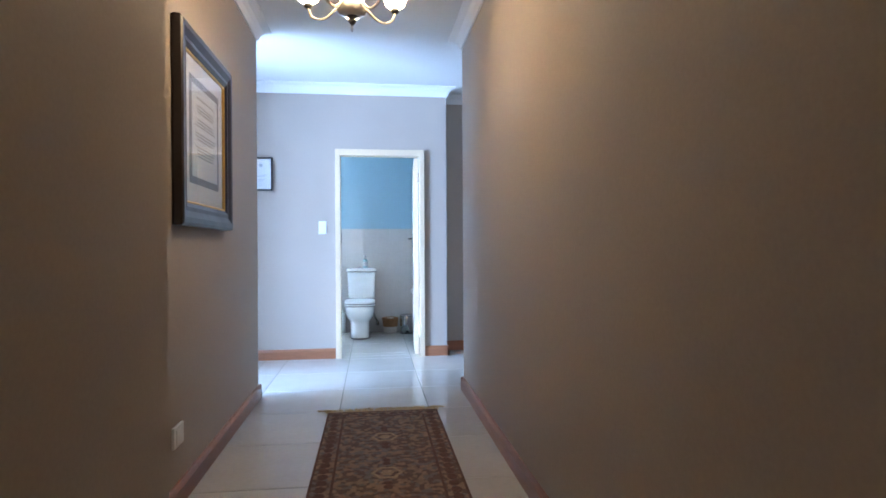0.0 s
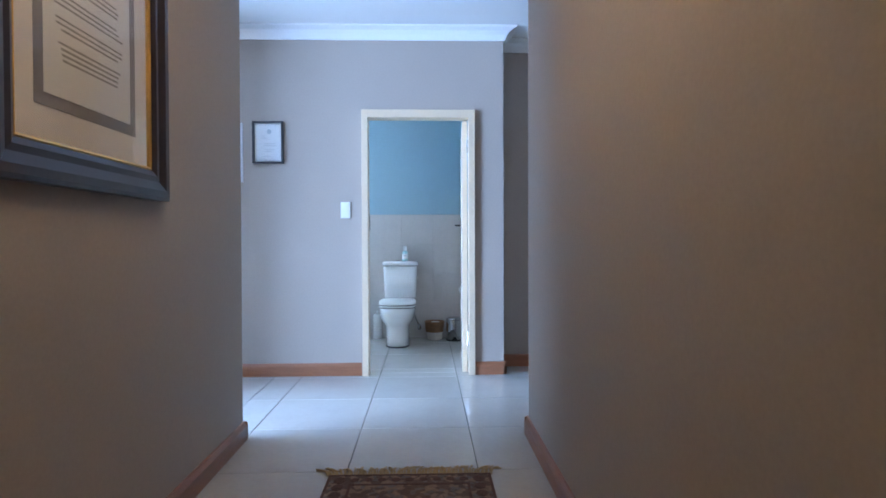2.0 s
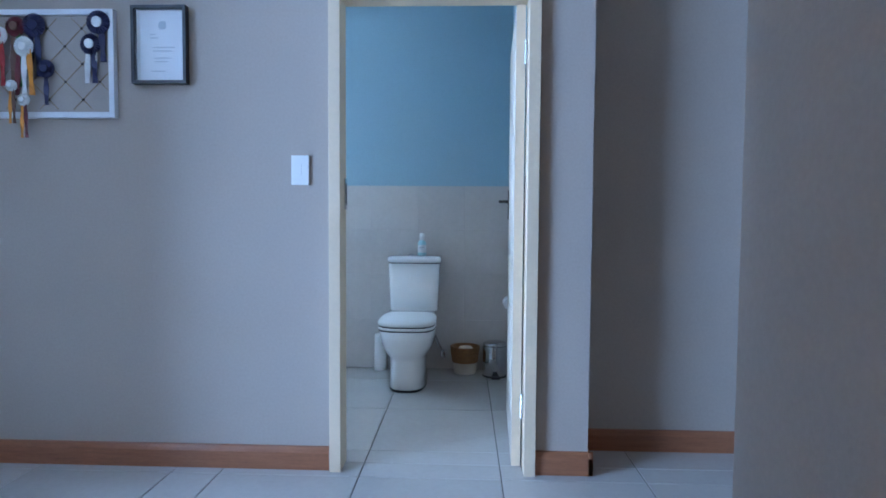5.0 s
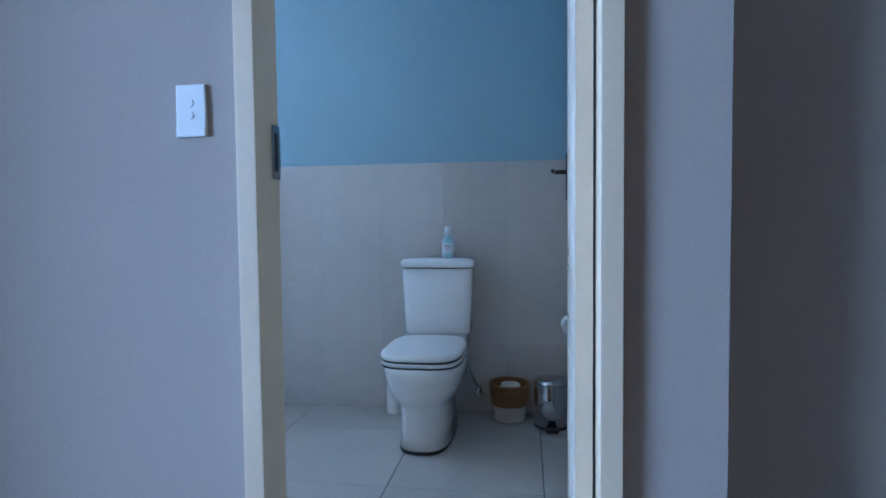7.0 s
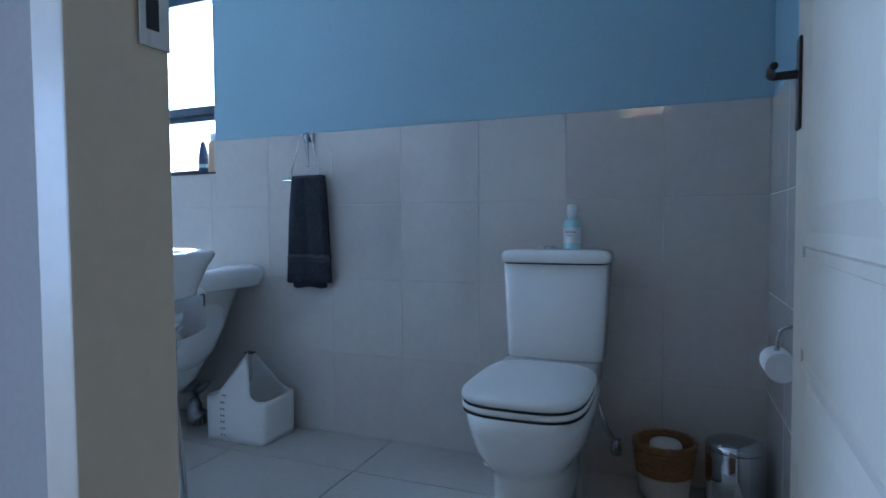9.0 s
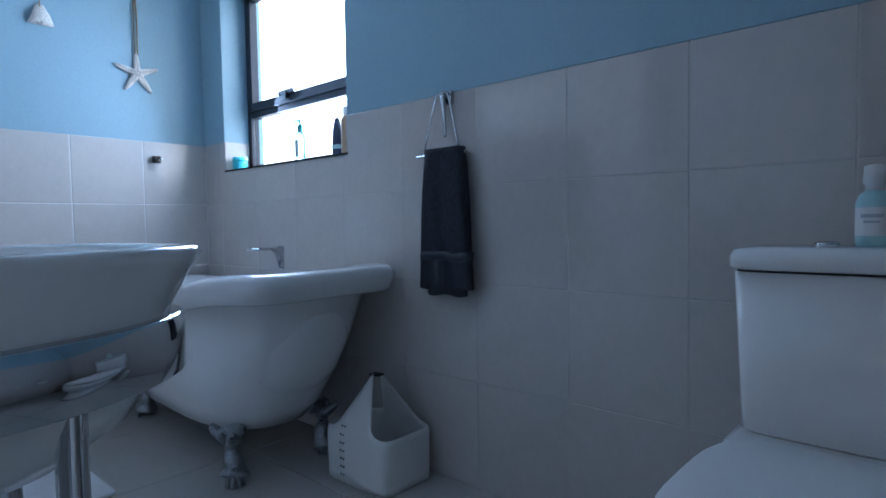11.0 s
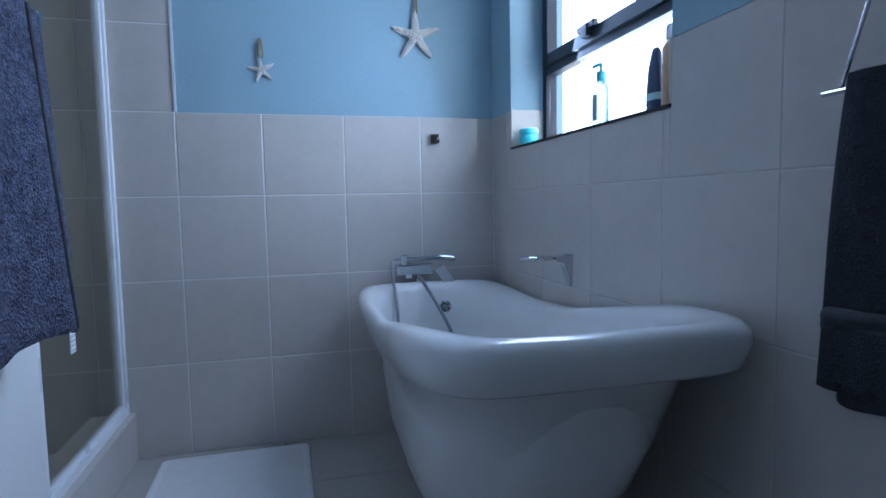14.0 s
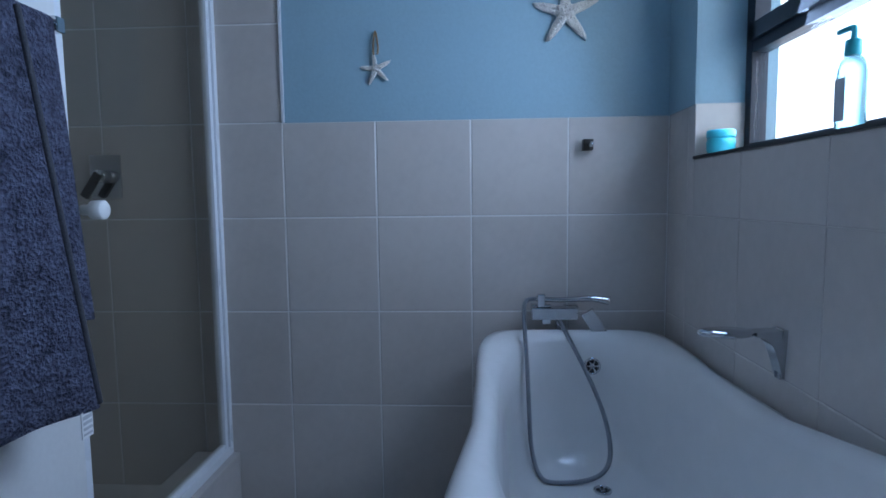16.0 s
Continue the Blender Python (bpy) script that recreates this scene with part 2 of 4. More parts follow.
def lathe(profile, n=28, cx=0, cy=0, bm=None, cap0=True, cap1=True):
    bm = bm or bmesh.new()
    return loft(bm, [[(cx + r * math.cos(2 * math.pi * i / n), cy + r * math.sin(2 * math.pi * i / n), z) for i in range(n)] for r, z in profile], cap0, cap1)


def oval(cx, cy, hx, hy, z, n=48, p=2.0):
    out = []
    for i in range(n):
        a = 2 * math.pi * i / n
        c, s = math.cos(a), math.sin(a)
        out.append((cx + hx * math.copysign(abs(c) ** (2 / p), c), cy + hy * math.copysign(abs(s) ** (2 / p), s), z(cx + hx * c, cy + hy * s) if callable(z) else z))
    return out


def smooth_line(pts, k=6):
    pts = [Vector(p) for p in pts]
    out = []
    for i in range(len(pts) - 1):
        p0, p1, p2, p3 = pts[max(i - 1, 0)], pts[i], pts[i + 1], pts[min(i + 2, len(pts) - 1)]
        for j in range(k):
            t = j / k
            out.append(0.5 * (2 * p1 + (p2 - p0) * t + (2 * p0 - 5 * p1 + 4 * p2 - p3) * t * t + (3 * p1 - p0 - 3 * p2 + p3) * t ** 3))
    return out + [pts[-1]]


def tube(pts, r, n=10, bm=None, k=6):
    bm = bm or bmesh.new()
    line = smooth_line(pts, k) if k > 1 else [Vector(p) for p in pts]
    rings = []
    side = None
    for i, p in enumerate(line):
        d = (line[min(i + 1, len(line) - 1)] - line[max(i - 1, 0)]).normalized()
        if side is None:
            side = d.orthogonal().normalized()
        side = (side - d * side.dot(d)).normalized()
        up = d.cross(side)
        rad = r(i / (len(line) - 1)) if callable(r) else r
        rings.append([p + (side * math.cos(2 * math.pi * j / n) + up * math.sin(2 * math.pi * j / n)) * rad for j in range(n)])
    return loft(bm, rings)


def structure(name, bm, material, label="", category="", parent=None):
    return tagged(put(name, bm, material, parent=parent), label, category, kind="structure")


# ---- large structure ----
H = 2.72
BACK, TAPX, RX = 6.945, -3.085, 0.517
base = structure("floor", boxes((-5.0, -3.0, -0.15, 2.6, 7.2, -0.004)), M_FGROUT, "pale porcelain tiled floor with thin dark joints", "floor")
structure("ceiling", boxes((-5.0, -3.0, H, 2.6, 7.25, H + 0.15)), M_CEIL, "plain white painted ceiling", "ceiling")
structure("wall_corridor_left", boxes((-0.97, 0.0, 0, -0.872, 3.755, H), (-0.95, -3.0, 0, -0.555, 0.96, H)), M_WALL, "greige painted passage wall with a step", "wall")
structure("wall_corridor_right", boxes((0.660, -3.0, 0, 0.78, 3.78, H)), M_WALL, "greige painted passage wall", "wall")
# out-of-view walls added to close both passages against outside light
structure("wall_behind", boxes((-5.0, -3.12, 0, 2.6, -3.0, H)), M_WALL, "unseen wall closing the passage behind the camera", "wall")
structure("wall_hall_right", boxes((2.0, 3.5, 0, 2.12, 5.6, H)), M_WALL, "unseen wall closing the side passage", "wall")
structure("wall_hall_near", boxes((0.78, 3.66, 0, 2.0, 3.78, H)), M_WALL, "plain painted wall of the side passage", "wall")
structure("wall_recess", boxes((0.60, 5.48, 0, 2.0, 5.60, H)), M_WALL, "greige painted wall set back beside the doorway", "wall")
structure("wall_door", boxes((-1.95, 5.2, 0, -0.395, 5.285, H), (0.486, 5.2, 0, 0.716, 5.285, H), (-0.395, 5.2, 2.075, 0.486, 5.285, H), (0.605, 5.285, 0, 0.716, 5.48, H)),
          M_WALL, "greige painted wall round the bathroom doorway", "wall")
structure("wall_bathroom_front", boxes((-2.32, 5.345, 0, -1.20, 5.44, H), (-2.32, 4.4, 0, -1.955, 5.345, H), (-1.2, 5.288, 0, -0.41, 5.305, H)), M_WHITE, "white painted wall between basin and shower", "wall")
structure("wall_shower", boxes((-3.2, 4.28, 0, -1.955, 4.40, H)), M_WHITE, "plain wall closing the shower", "wall")
# assumed room left of the hall, never in view, enclosing its daylight
structure("unseen_wall_living", boxes((-5.0, -3.0, 0, -4.88, 1.2, H), (-5.0, 4.0, 0, -4.88, 7.2, H), (-5.0, 1.2, 0, -4.88, 4.0, 0.2), (-5.0, 1.2, 2.45, -4.88, 4.0, H)), M_WALL, "unseen added wall with a wide opening for the hall daylight", "wall")
structure("unseen_wall_living_back", boxes((-4.88, 5.2, 0, -3.2, 5.32, H)), M_WALL, "plain painted wall", "wall")
wall_tap = structure("wall_tap", boxes((TAPX - 0.12, 4.4, 0, TAPX, BACK, H)), M_BLUE, "blue painted wall above beige tiles at the bath", "wall")
WX0, WX1, WZ0, WZ1 = -2.86, -1.85, 1.19, 2.16
wall_back = structure("wall_back", boxes((TAPX - 0.12, BACK, 0, WX0, BACK + 0.22, H), (WX1, BACK, 0, 0.64, BACK + 0.22, H), (WX0, BACK, 0, WX1, BACK + 0.22, WZ0), (WX0, BACK, WZ1, WX1, BACK + 0.22, H)),
                      M_BLUE, "blue painted wall above beige tiles with a window", "wall")
wall_right = structure("wall_right", boxes((RX, 5.286, 0, RX + 0.083, BACK, H)), M_BLUE, "blue painted wall above beige tiles behind the door", "wall")


def cornice(name, pts, inward):
    """A cove run along the ceiling from point to point; inward: the offset of the far rim at each point."""
    bm = bmesh.new()
    prof = [(0, -0.095), (0.012, -0.095), (0.016, -0.082), (0.028, -0.055), (0.05, -0.03), (0.08, -0.017), (0.092, -0.012), (0.095, 0), (0, 0)]
    loft(bm, [[(x + ix * a, y + iy * a, H - 0.001 + b) for a, b in prof] for (x, y), (ix, iy) in zip(pts, inward)])
    return structure(name, bm, M_CEIL, "white moulded plaster cornice", "cornice")


cornice("cornice_left", [(-0.872, 0.96), (-0.872, 3.755), (-0.97, 3.755)], [(1, 0), (1, 1), (0, 1)])
cornice("cornice_right", [(0.660, -3.0), (0.660, 3.78), (2.0, 3.78)], [(-1, 0), (-1, 1), (0, 1)])
cornice("cornice_door", [(-1.95, 5.2), (0.716, 5.2), (0.716, 5.48), (2.0, 5.48)], [(0, -1), (1, -1), (1, -1), (0, -1)])


def skirting(name, rows, material):
    bm = bmesh.new()
    for (x0, y0), (x1, y1), (nx, ny) in rows:
        prof = [(0, 0), (0.02, 0), (0.02, 0.075), (0.015, 0.088), (0.009, 0.098), (0, 0.1)]
        loft(bm, [[(x + nx * a, y + ny * a, b + 0.0005) for a, b in prof] for x, y in ((x0, y0), (x1, y1))])
    return structure(name, bm, material, "varnished red-brown wooden skirting board", "skirting")


skirting("baseboard_left", [((-0.872, 0.96), (-0.872, 3.775), (1, 0)), ((-0.97, 3.755), (-0.852, 3.755), (0, 1)), ((-0.555, -3), (-0.555, 0.98), (1, 0))], M_WOODY)
skirting("baseboard_right", [((0.660, -3), (0.660, 3.80), (-1, 0)), ((0.640, 3.78), (2.0, 3.78), (0, 1))], M_WOODY)
skirting("baseboard_door", [((-1.95, 5.2), (-0.402, 5.2), (0, -1)), ((0.489, 5.2), (0.736, 5.2), (0, -1))], M_WOODX)
skirting("baseboard_recess", [((0.716, 5.18), (0.716, 5.48), (1, 0)), ((0.716, 5.48), (2.0, 5.48), (0, -1))], M_WOODX)

# door frame: pressed steel with a rebate
frame_bm = boxes((-0.396, 5.162, 0, -0.347, 5.29, 2.08), (0.440, 5.162, 0, 0.488, 5.29, 2.08), (-0.347, 5.1625, 2.018, 0.440, 5.2895, 2.0795), bevel=0.003)
door_frame = structure("door_frame", frame_bm, M_GLOSSWHITE, "cream painted pressed steel door frame", "door frame")
strike = tagged(part("strike_plate", boxes((-0.3455, 5.246, 1.135, -0.3415, 5.288, 1.270), bevel=0.001), M_CHROME, door_frame), "worn metal strike plate")
# the hole's darkness is a dark plate on the strike
part("strike_slot", boxes((-0.3435, 5.256, 1.155, -0.3405, 5.272, 1.250)), M_RUBBER_SHADE, strike)

# door leaf, opened into the bathroom
leaf = tagged(new("door_1"), "cream panelled door standing open into the bathroom", "door", kind="structure")
leaf.matrix_world = pose(0.393, 5.255, 0.008, 0, 0, -2.6)
LW, LH = 0.775, 2.0
bm = boxes((0.004, 0, 0, 0.04, LW, LH), (0, 0, 0, 0.0042, 0.10, LH), (0, LW - 0.10, 0, 0.0042, LW, LH), (0, 0.10, 0, 0.0042, LW - 0.10, 0.2), (0, 0.10, LH - 0.11, 0.0042, LW - 0.10, LH),
           (0, 0.10, 0.70, 0.0042, LW - 0.10, 0.86))
part("leaf", bm, M_LEAF, leaf)
part("hinge_edge", boxes((0.0005, -0.003, 0, 0.0395, 0.0, LH)), M_GLOSSWHITE, leaf, "cream painted door edge")
for z0, z1 in ((0.215, 0.685), (0.875, LH - 0.125)):
    bm = bmesh.new()
    loft(bm, [[(x, y, z) for y, z in ((0.115 + d, z0 + d), (LW - 0.115 - d, z0 + d), (LW - 0.115 - d, z1 - d), (0.115 + d, z1 - d))] for d, x in ((0, 0.0045), (0.006, -0.003), (0.016, -0.001), (0.03, 0.003), (0.07, -0.004))], False, True)
    part("raised_panel", bm, M_LEAF, leaf)
plate = part("handle_plate", boxes((-0.006, LW - 0.062, 1.09, 0.0, LW - 0.026, 1.255), bevel=0.003), M_BRONZE, leaf, "dark bronze handle plate")
part("lever", tube([(-0.004, LW - 0.044, 1.190), (-0.03, LW - 0.044, 1.190), (-0.048, LW - 0.05, 1.189), (-0.052, LW - 0.09, 1.191), (-0.052, LW - 0.14, 1.187)], lambda t: 0.0085 - 0.002 * t, 10), M_BRONZE, plate, smooth=True)
for hz in (0.22, 1.75):
    part("hinge", tube([(0.042, -0.004, hz), (0.042, -0.004, hz + 0.1)], 0.007, 10, k=1), M_CHROME, leaf)

# bathroom window
win = tagged(new("window_1"), "dark aluminium window with an upper and a lower pane", "window", kind="structure")
FY = 7.075
fr = part("window_frame", boxes((WX0, FY, WZ0, WX0 + 0.035, FY + 0.045, WZ1), (WX1 - 0.035, FY, WZ0, WX1, FY + 0.045, WZ1), (WX0, FY, WZ0 + 0.004, WX1, FY + 0.045, WZ0 + 0.035), (WX0, FY, WZ1 - 0.035, WX1, FY + 0.045, WZ1),
                                (WX0 + 0.035, FY + 0.002, 1.475, WX1 - 0.035, FY + 0.047, 1.505), bevel=0.002), M_ALU, win)
part("sash", boxes((WX0 + 0.036, FY - 0.012, 1.505, WX0 + 0.07, FY + 0.03, WZ1 - 0.036), (WX1 - 0.07, FY - 0.012, 1.505, WX1 - 0.036, FY + 0.03, WZ1 - 0.036),
                  (WX0 + 0.036, FY - 0.012, 1.505, WX1 - 0.036, FY + 0.03, 1.55), (WX0 + 0.036, FY - 0.012, WZ1 - 0.08, WX1 - 0.036, FY + 0.03, WZ1 - 0.036), bevel=0.002), M_ALU, win)
part("window_latch", boxes((-2.52, FY - 0.03, 1.545, -2.40, FY - 0.012, 1.565), (-2.48, FY - 0.035, 1.52, -2.44, FY - 0.012, 1.56), bevel=0.003), M_ALU, win)
for z0, z1 in ((WZ0 + 0.035, 1.475), (1.55, WZ1 - 0.08)):
    pane = part("pane", boxes((WX0 + 0.036, FY + 0.012, z0, WX1 - 0.036, FY + 0.018, z1)), M_GLASS, win)
    pane.visible_shadow = False
part("sill_trim", boxes((WX0 + 0.001, BACK - 0.012, WZ0 - 0.004, WX1 - 0.001, BACK - 0.006, WZ0 + 0.004)), M_RUBBER_SHADE, win, "dark edge trim of the tiled sill")
part("window_sill", boxes((WX0 + 0.001, BACK - 0.006, WZ0 - 0.001, WX1 - 0.001, FY, WZ0 + 0.004)), M_TILE, win)
part("reveal_tile", boxes((WX0 - 0.0005, BACK - 0.008, WZ0 + 0.005, WX0 + 0.006, FY - 0.001, 1.343)), M_TILE, win)
part("reveal_tile", boxes((WX1 - 0.006, BACK - 0.008, WZ0 + 0.005, WX1 + 0.0005, FY - 0.001, 1.343)), M_TILE, win)
structure("backdrop", boxes((-16.0, 9.0, -1.0, 4.0, 9.05, 7.0)), M_OUT, "bright washed-out sky outside the window", "backdrop")


# ---- hall and passage things ----
def wall_picture():
    t = thing("picture_frame", "large dark wooden frame with a certificate in a cream mount", "picture", at=(-0.871, 2.385, 1.650))
    hw, hh = 0.437, 0.447

    def rect(d, x):
        return [(x, -hw + d, -hh + d), (x, hw - d, -hh + d), (x, hw - d, hh - d), (x, -hw + d, hh - d)]
    bm = bmesh.new()
    loft(bm, [rect(0.003, 0), rect(0, 0.012), rect(0.002, 0.04), rect(0.014, 0.047), rect(0.036, 0.046), rect(0.066, 0.034), rect(0.084, 0.036), rect(0.102, 0.028), rect(0.103, 0.008)], True, False)
    part("frame", bm, M_FRAME, t)
    bm = bmesh.new()
    loft(bm, [rect(0.103, 0.024), rect(0.107, 0.028), rect(0.114, 0.024), rect(0.115, 0.012)], False, False)
    part("gilt_slip", bm, M_GILT, t, "thin gilt inner edge")
    part("mount", boxes((0.010, -hw + 0.115, -hh + 0.115, 0.014, hw - 0.115, hh - 0.115)), M_MATBOARD, t, "cream mount board")
    part("inner_mount", boxes((0.014, -0.245, -0.245, 0.0155, 0.245, 0.255)), M_GREYBOARD, t, "grey inner mount")
    sheet = part("certificate", boxes((0.0155, -0.21, -0.21, 0.017, 0.21, 0.22)), M_PAPER, t, "printed certificate with dense text lines")
    bm = bmesh.new()
    random.seed(4)
    z = 0.17
    for block in (1, 3, 3, 3, 4):
        for _ in range(block):
            w = random.uniform(0.13, 0.17)
            box(bm, 0.0172, -w, z - 0.006, 0.0176, w, z)
            z -= 0.0145
        z -= 0.022
    tagged(part("text_lines", bm, M_INK, sheet), kind="stuff")
    g = part("glass", boxes((0.020, -hw + 0.115, -hh + 0.115, 0.0215, hw - 0.115, hh - 0.115)), M_PICGLASS, t)
    g.visible_shadow = False


wall_picture()


def small_certificate():
    t = thing("certificate_frame", "thin black frame holding a white printed certificate", "picture", at=(-1.12, 5.2, 1.825))
    w, h = 0.118, 0.163
    part("frame", boxes((-w, -0.034, -h, -w + 0.013, -0.001, h), (w - 0.013, -0.034, -h, w, -0.001, h), (-w + 0.013, -0.034, -h, w - 0.013, -0.001, -h + 0.013), (-w + 0.013, -0.034, h - 0.013, w - 0.013, -0.001, h), bevel=0.001), M_BLACK, t)
    part("backing", boxes((-w + 0.013, -0.008, -h + 0.013, w - 0.013, -0.003, h - 0.013)), M_PAPER, t)
    s = part("certificate", boxes((-w + 0.028, -0.010, -h + 0.018, w - 0.016, -0.0085, h - 0.018)), M_WPAPER, t)
    part("emblem", loft(bmesh.new(), [[(0.018 * math.cos(a) + 0.008, y, 0.085 + 0.018 * math.sin(a)) for a in [2 * math.pi * i / 20 for i in range(20)]] for y in (-0.0105, -0.0112)]), M_LABEL, s, "round dark emblem")
    bm = bmesh.new()
    for z, x0, x1 in ((0.045, -0.045, -0.02), (0.03, -0.045, -0.01), (-0.01, -0.035, 0.06), (-0.025, -0.035, 0.05), (-0.055, -0.03, 0.045), (-0.07, -0.03, 0.03), (-0.11, -0.045, 0.02)):
        box(bm, x0, -0.0112, z, x1, -0.0104, z + 0.005)
    tagged(part("text_lines", bm, M_FAINT, s), kind="stuff")
    g = part("glass", boxes((-w + 0.013, -0.028, -h + 0.013, w - 0.013, -0.0265, h - 0.013)), M_PICGLASS, t)
    g.visible_shadow = False


small_certificate()


def ribbon_board():
    t = thing("rosette_board", "white framed beige pinboard with diamond ribbon lattice", "pinboard", at=(-1.61, 5.2, 1.747))
    w, h = 0.295, 0.228
    part("frame", boxes((-w, -0.03, -h, -w + 0.024, -0.001, h), (w - 0.024, -0.03, -h, w, -0.001, h), (-w + 0.024, -0.03, -h, w - 0.024, -0.001, -h + 0.024), (-w + 0.024, -0.03, h - 0.024, w - 0.024, -0.001, h), bevel=0.003), M_WHALU, t)
    pad = part("pad", boxes((-w + 0.024, -0.016, -h + 0.024, w - 0.024, -0.004, h - 0.024), bevel=0.004), M_FELT, t)
    bm = bmesh.new()
    for k in range(-6, 7):
        for s in (1, -1):
            pts = []
            for i in range(41):
                x = -0.27 + 0.54 * i / 40
                z = s * (x - k * 0.15)
                if abs(z) < 0.2:
                    pts.append((x, -0.017, z))
            if len(pts) > 2:
                tube([pts[0], pts[-1]], 0.0016, 4, bm, 1)
    part("lattice_cord", bm, M_ROPE, pad)
    for x in range(-3, 4):
        for z in range(-2, 3):
            px, pz = x * 0.075, z * 0.075
            if (x + z) % 2 == 0 and abs(pz) < 0.19:
                part("stud", lathe([(0.006, 0), (0.004, 0.004)], 8), M_BRONZE, pad).matrix_local = pose(px, -0.017, pz, 90)


def rosette(x, z, r, outer, centre, tails, length, depth=0.03):
    t = thing("rosette", outer + " pleated prize rosette with " + " and ".join(dict.fromkeys(tails)) + " ribbon tails", "rosette", "rosettes on the board", at=(x, 5.2 - depth - 0.004, z))
    bm = bmesh.new()
    n = 44
    rings = []
    for rr, dy in ((r, 0.0), (r * 0.8, -0.004), (r * 0.45, -0.007)):
        rings.append([(rr * math.cos(2 * math.pi * i / n), dy + (0.003 if i % 2 else -0.003), rr * math.sin(2 * math.pi * i / n)) for i in range(n)])
    loft(bm, [[(a, 0.004, c) for a, b, c in rings[0]]] + rings, True, True)
    part("pleats", bm, M_RIB[outer], t)
    part("centre", loft(bmesh.new(), [[(rr * math.cos(2 * math.pi * i / 20), y, rr * math.sin(2 * math.pi * i / 20)) for i in range(20)] for rr, y in ((r * 0.45, -0.006), (r * 0.45, -0.012), (r * 0.36, -0.014))]), M_RIB[centre], t)
    for k, col in enumerate(tails):
        bm = bmesh.new()
        off = (k - (len(tails) - 1) / 2) * r * 0.55
        rows = []
        for i in range(9):
            u = i / 8
            cx = off + off * 0.5 * u
            wv = 0.003 * math.sin(u * 9 + k)
            rows.append([(cx - r * 0.25, 0.002 + wv - 0.002 * k, -r * 0.3 - length * u), (cx + r * 0.25, 0.002 - wv - 0.002 * k, -r * 0.3 - length * u + (0.012 if i == 8 else 0)),
                         (cx + r * 0.25, 0.0045 - wv - 0.002 * k, -r * 0.3 - length * u), (cx - r * 0.25, 0.0045 + wv - 0.002 * k, -r * 0.3 - length * u)])
        loft(bm, rows)
        part("ribbon_tail", bm, M_RIB[col], t)


ribbon_board()
for row in ((-1.375, 1.915, 0.05, "navy", "white", ("white", "navy"), 0.15, 0.034), (-1.41, 1.825, 0.044, "navy", "white", ("white", "navy"), 0.15, 0.034),
            (-1.655, 1.905, 0.05, "navy", "navy", ("navy", "navy"), 0.2, 0.034), (-1.60, 1.72, 0.038, "navy", "navy", ("navy",), 0.14, 0.045),
            (-1.735, 1.90, 0.042, "maroon", "brown", ("brown", "green"), 0.24, 0.034), (-1.685, 1.81, 0.042, "white", "white", ("maroon", "white", "orange"), 0.19, 0.055),
            (-1.80, 1.86, 0.038, "white", "red", ("white", "red"), 0.2, 0.045), (-1.735, 1.645, 0.024, "white", "white", ("orange", "brown"), 0.15, 0.065),
            (-1.68, 1.585, 0.026, "white", "white", ("orange", "maroon"), 0.15, 0.07), (-1.855, 1.79, 0.036, "yellow", "white", ("green", "blue"), 0.22, 0.045),
            (-1.86, 1.90, 0.038, "orange", "white", ("yellow", "green"), 0.25, 0.034)):
    rosette(*row)


def switch_plate():
    t = thing("light_switch", "white two-gang light switch on the wall", "switch", at=(-0.524, 5.2, 1.30))
    part("plate", boxes((-0.038, -0.012, -0.063, 0.038, -0.0005, 0.063), bevel=0.004), M_PLASTIC, t)
    for z in (0.018, -0.012):
        part("rocker", loft(bmesh.new(), [[(0.009 * math.cos(2 * math.pi * i / 16), y, z + 0.009 * math.sin(2 * math.pi * i / 16)) for i in range(16)] for y in (-0.011, -0.015)]), M_PLASTIC, t)
    part("cover_strip", boxes((-0.037, -0.0145, -0.062, 0.037, -0.012, -0.038), bevel=0.001), M_PLASTIC, t)


switch_plate()
sock = thing("wall_socket", "white plastic socket plate low on the passage wall", "socket", at=(-0.872, 1.985, 0.305))
part("plate", boxes((0.0005, -0.06, -0.045, 0.013, 0.06, 0.045), bevel=0.004), M_PLASTIC, sock)
part("socket_face", boxes((0.013, -0.04, -0.03, 0.016, 0.04, 0.03), bevel=0.0015), M_PLASTIC, sock)


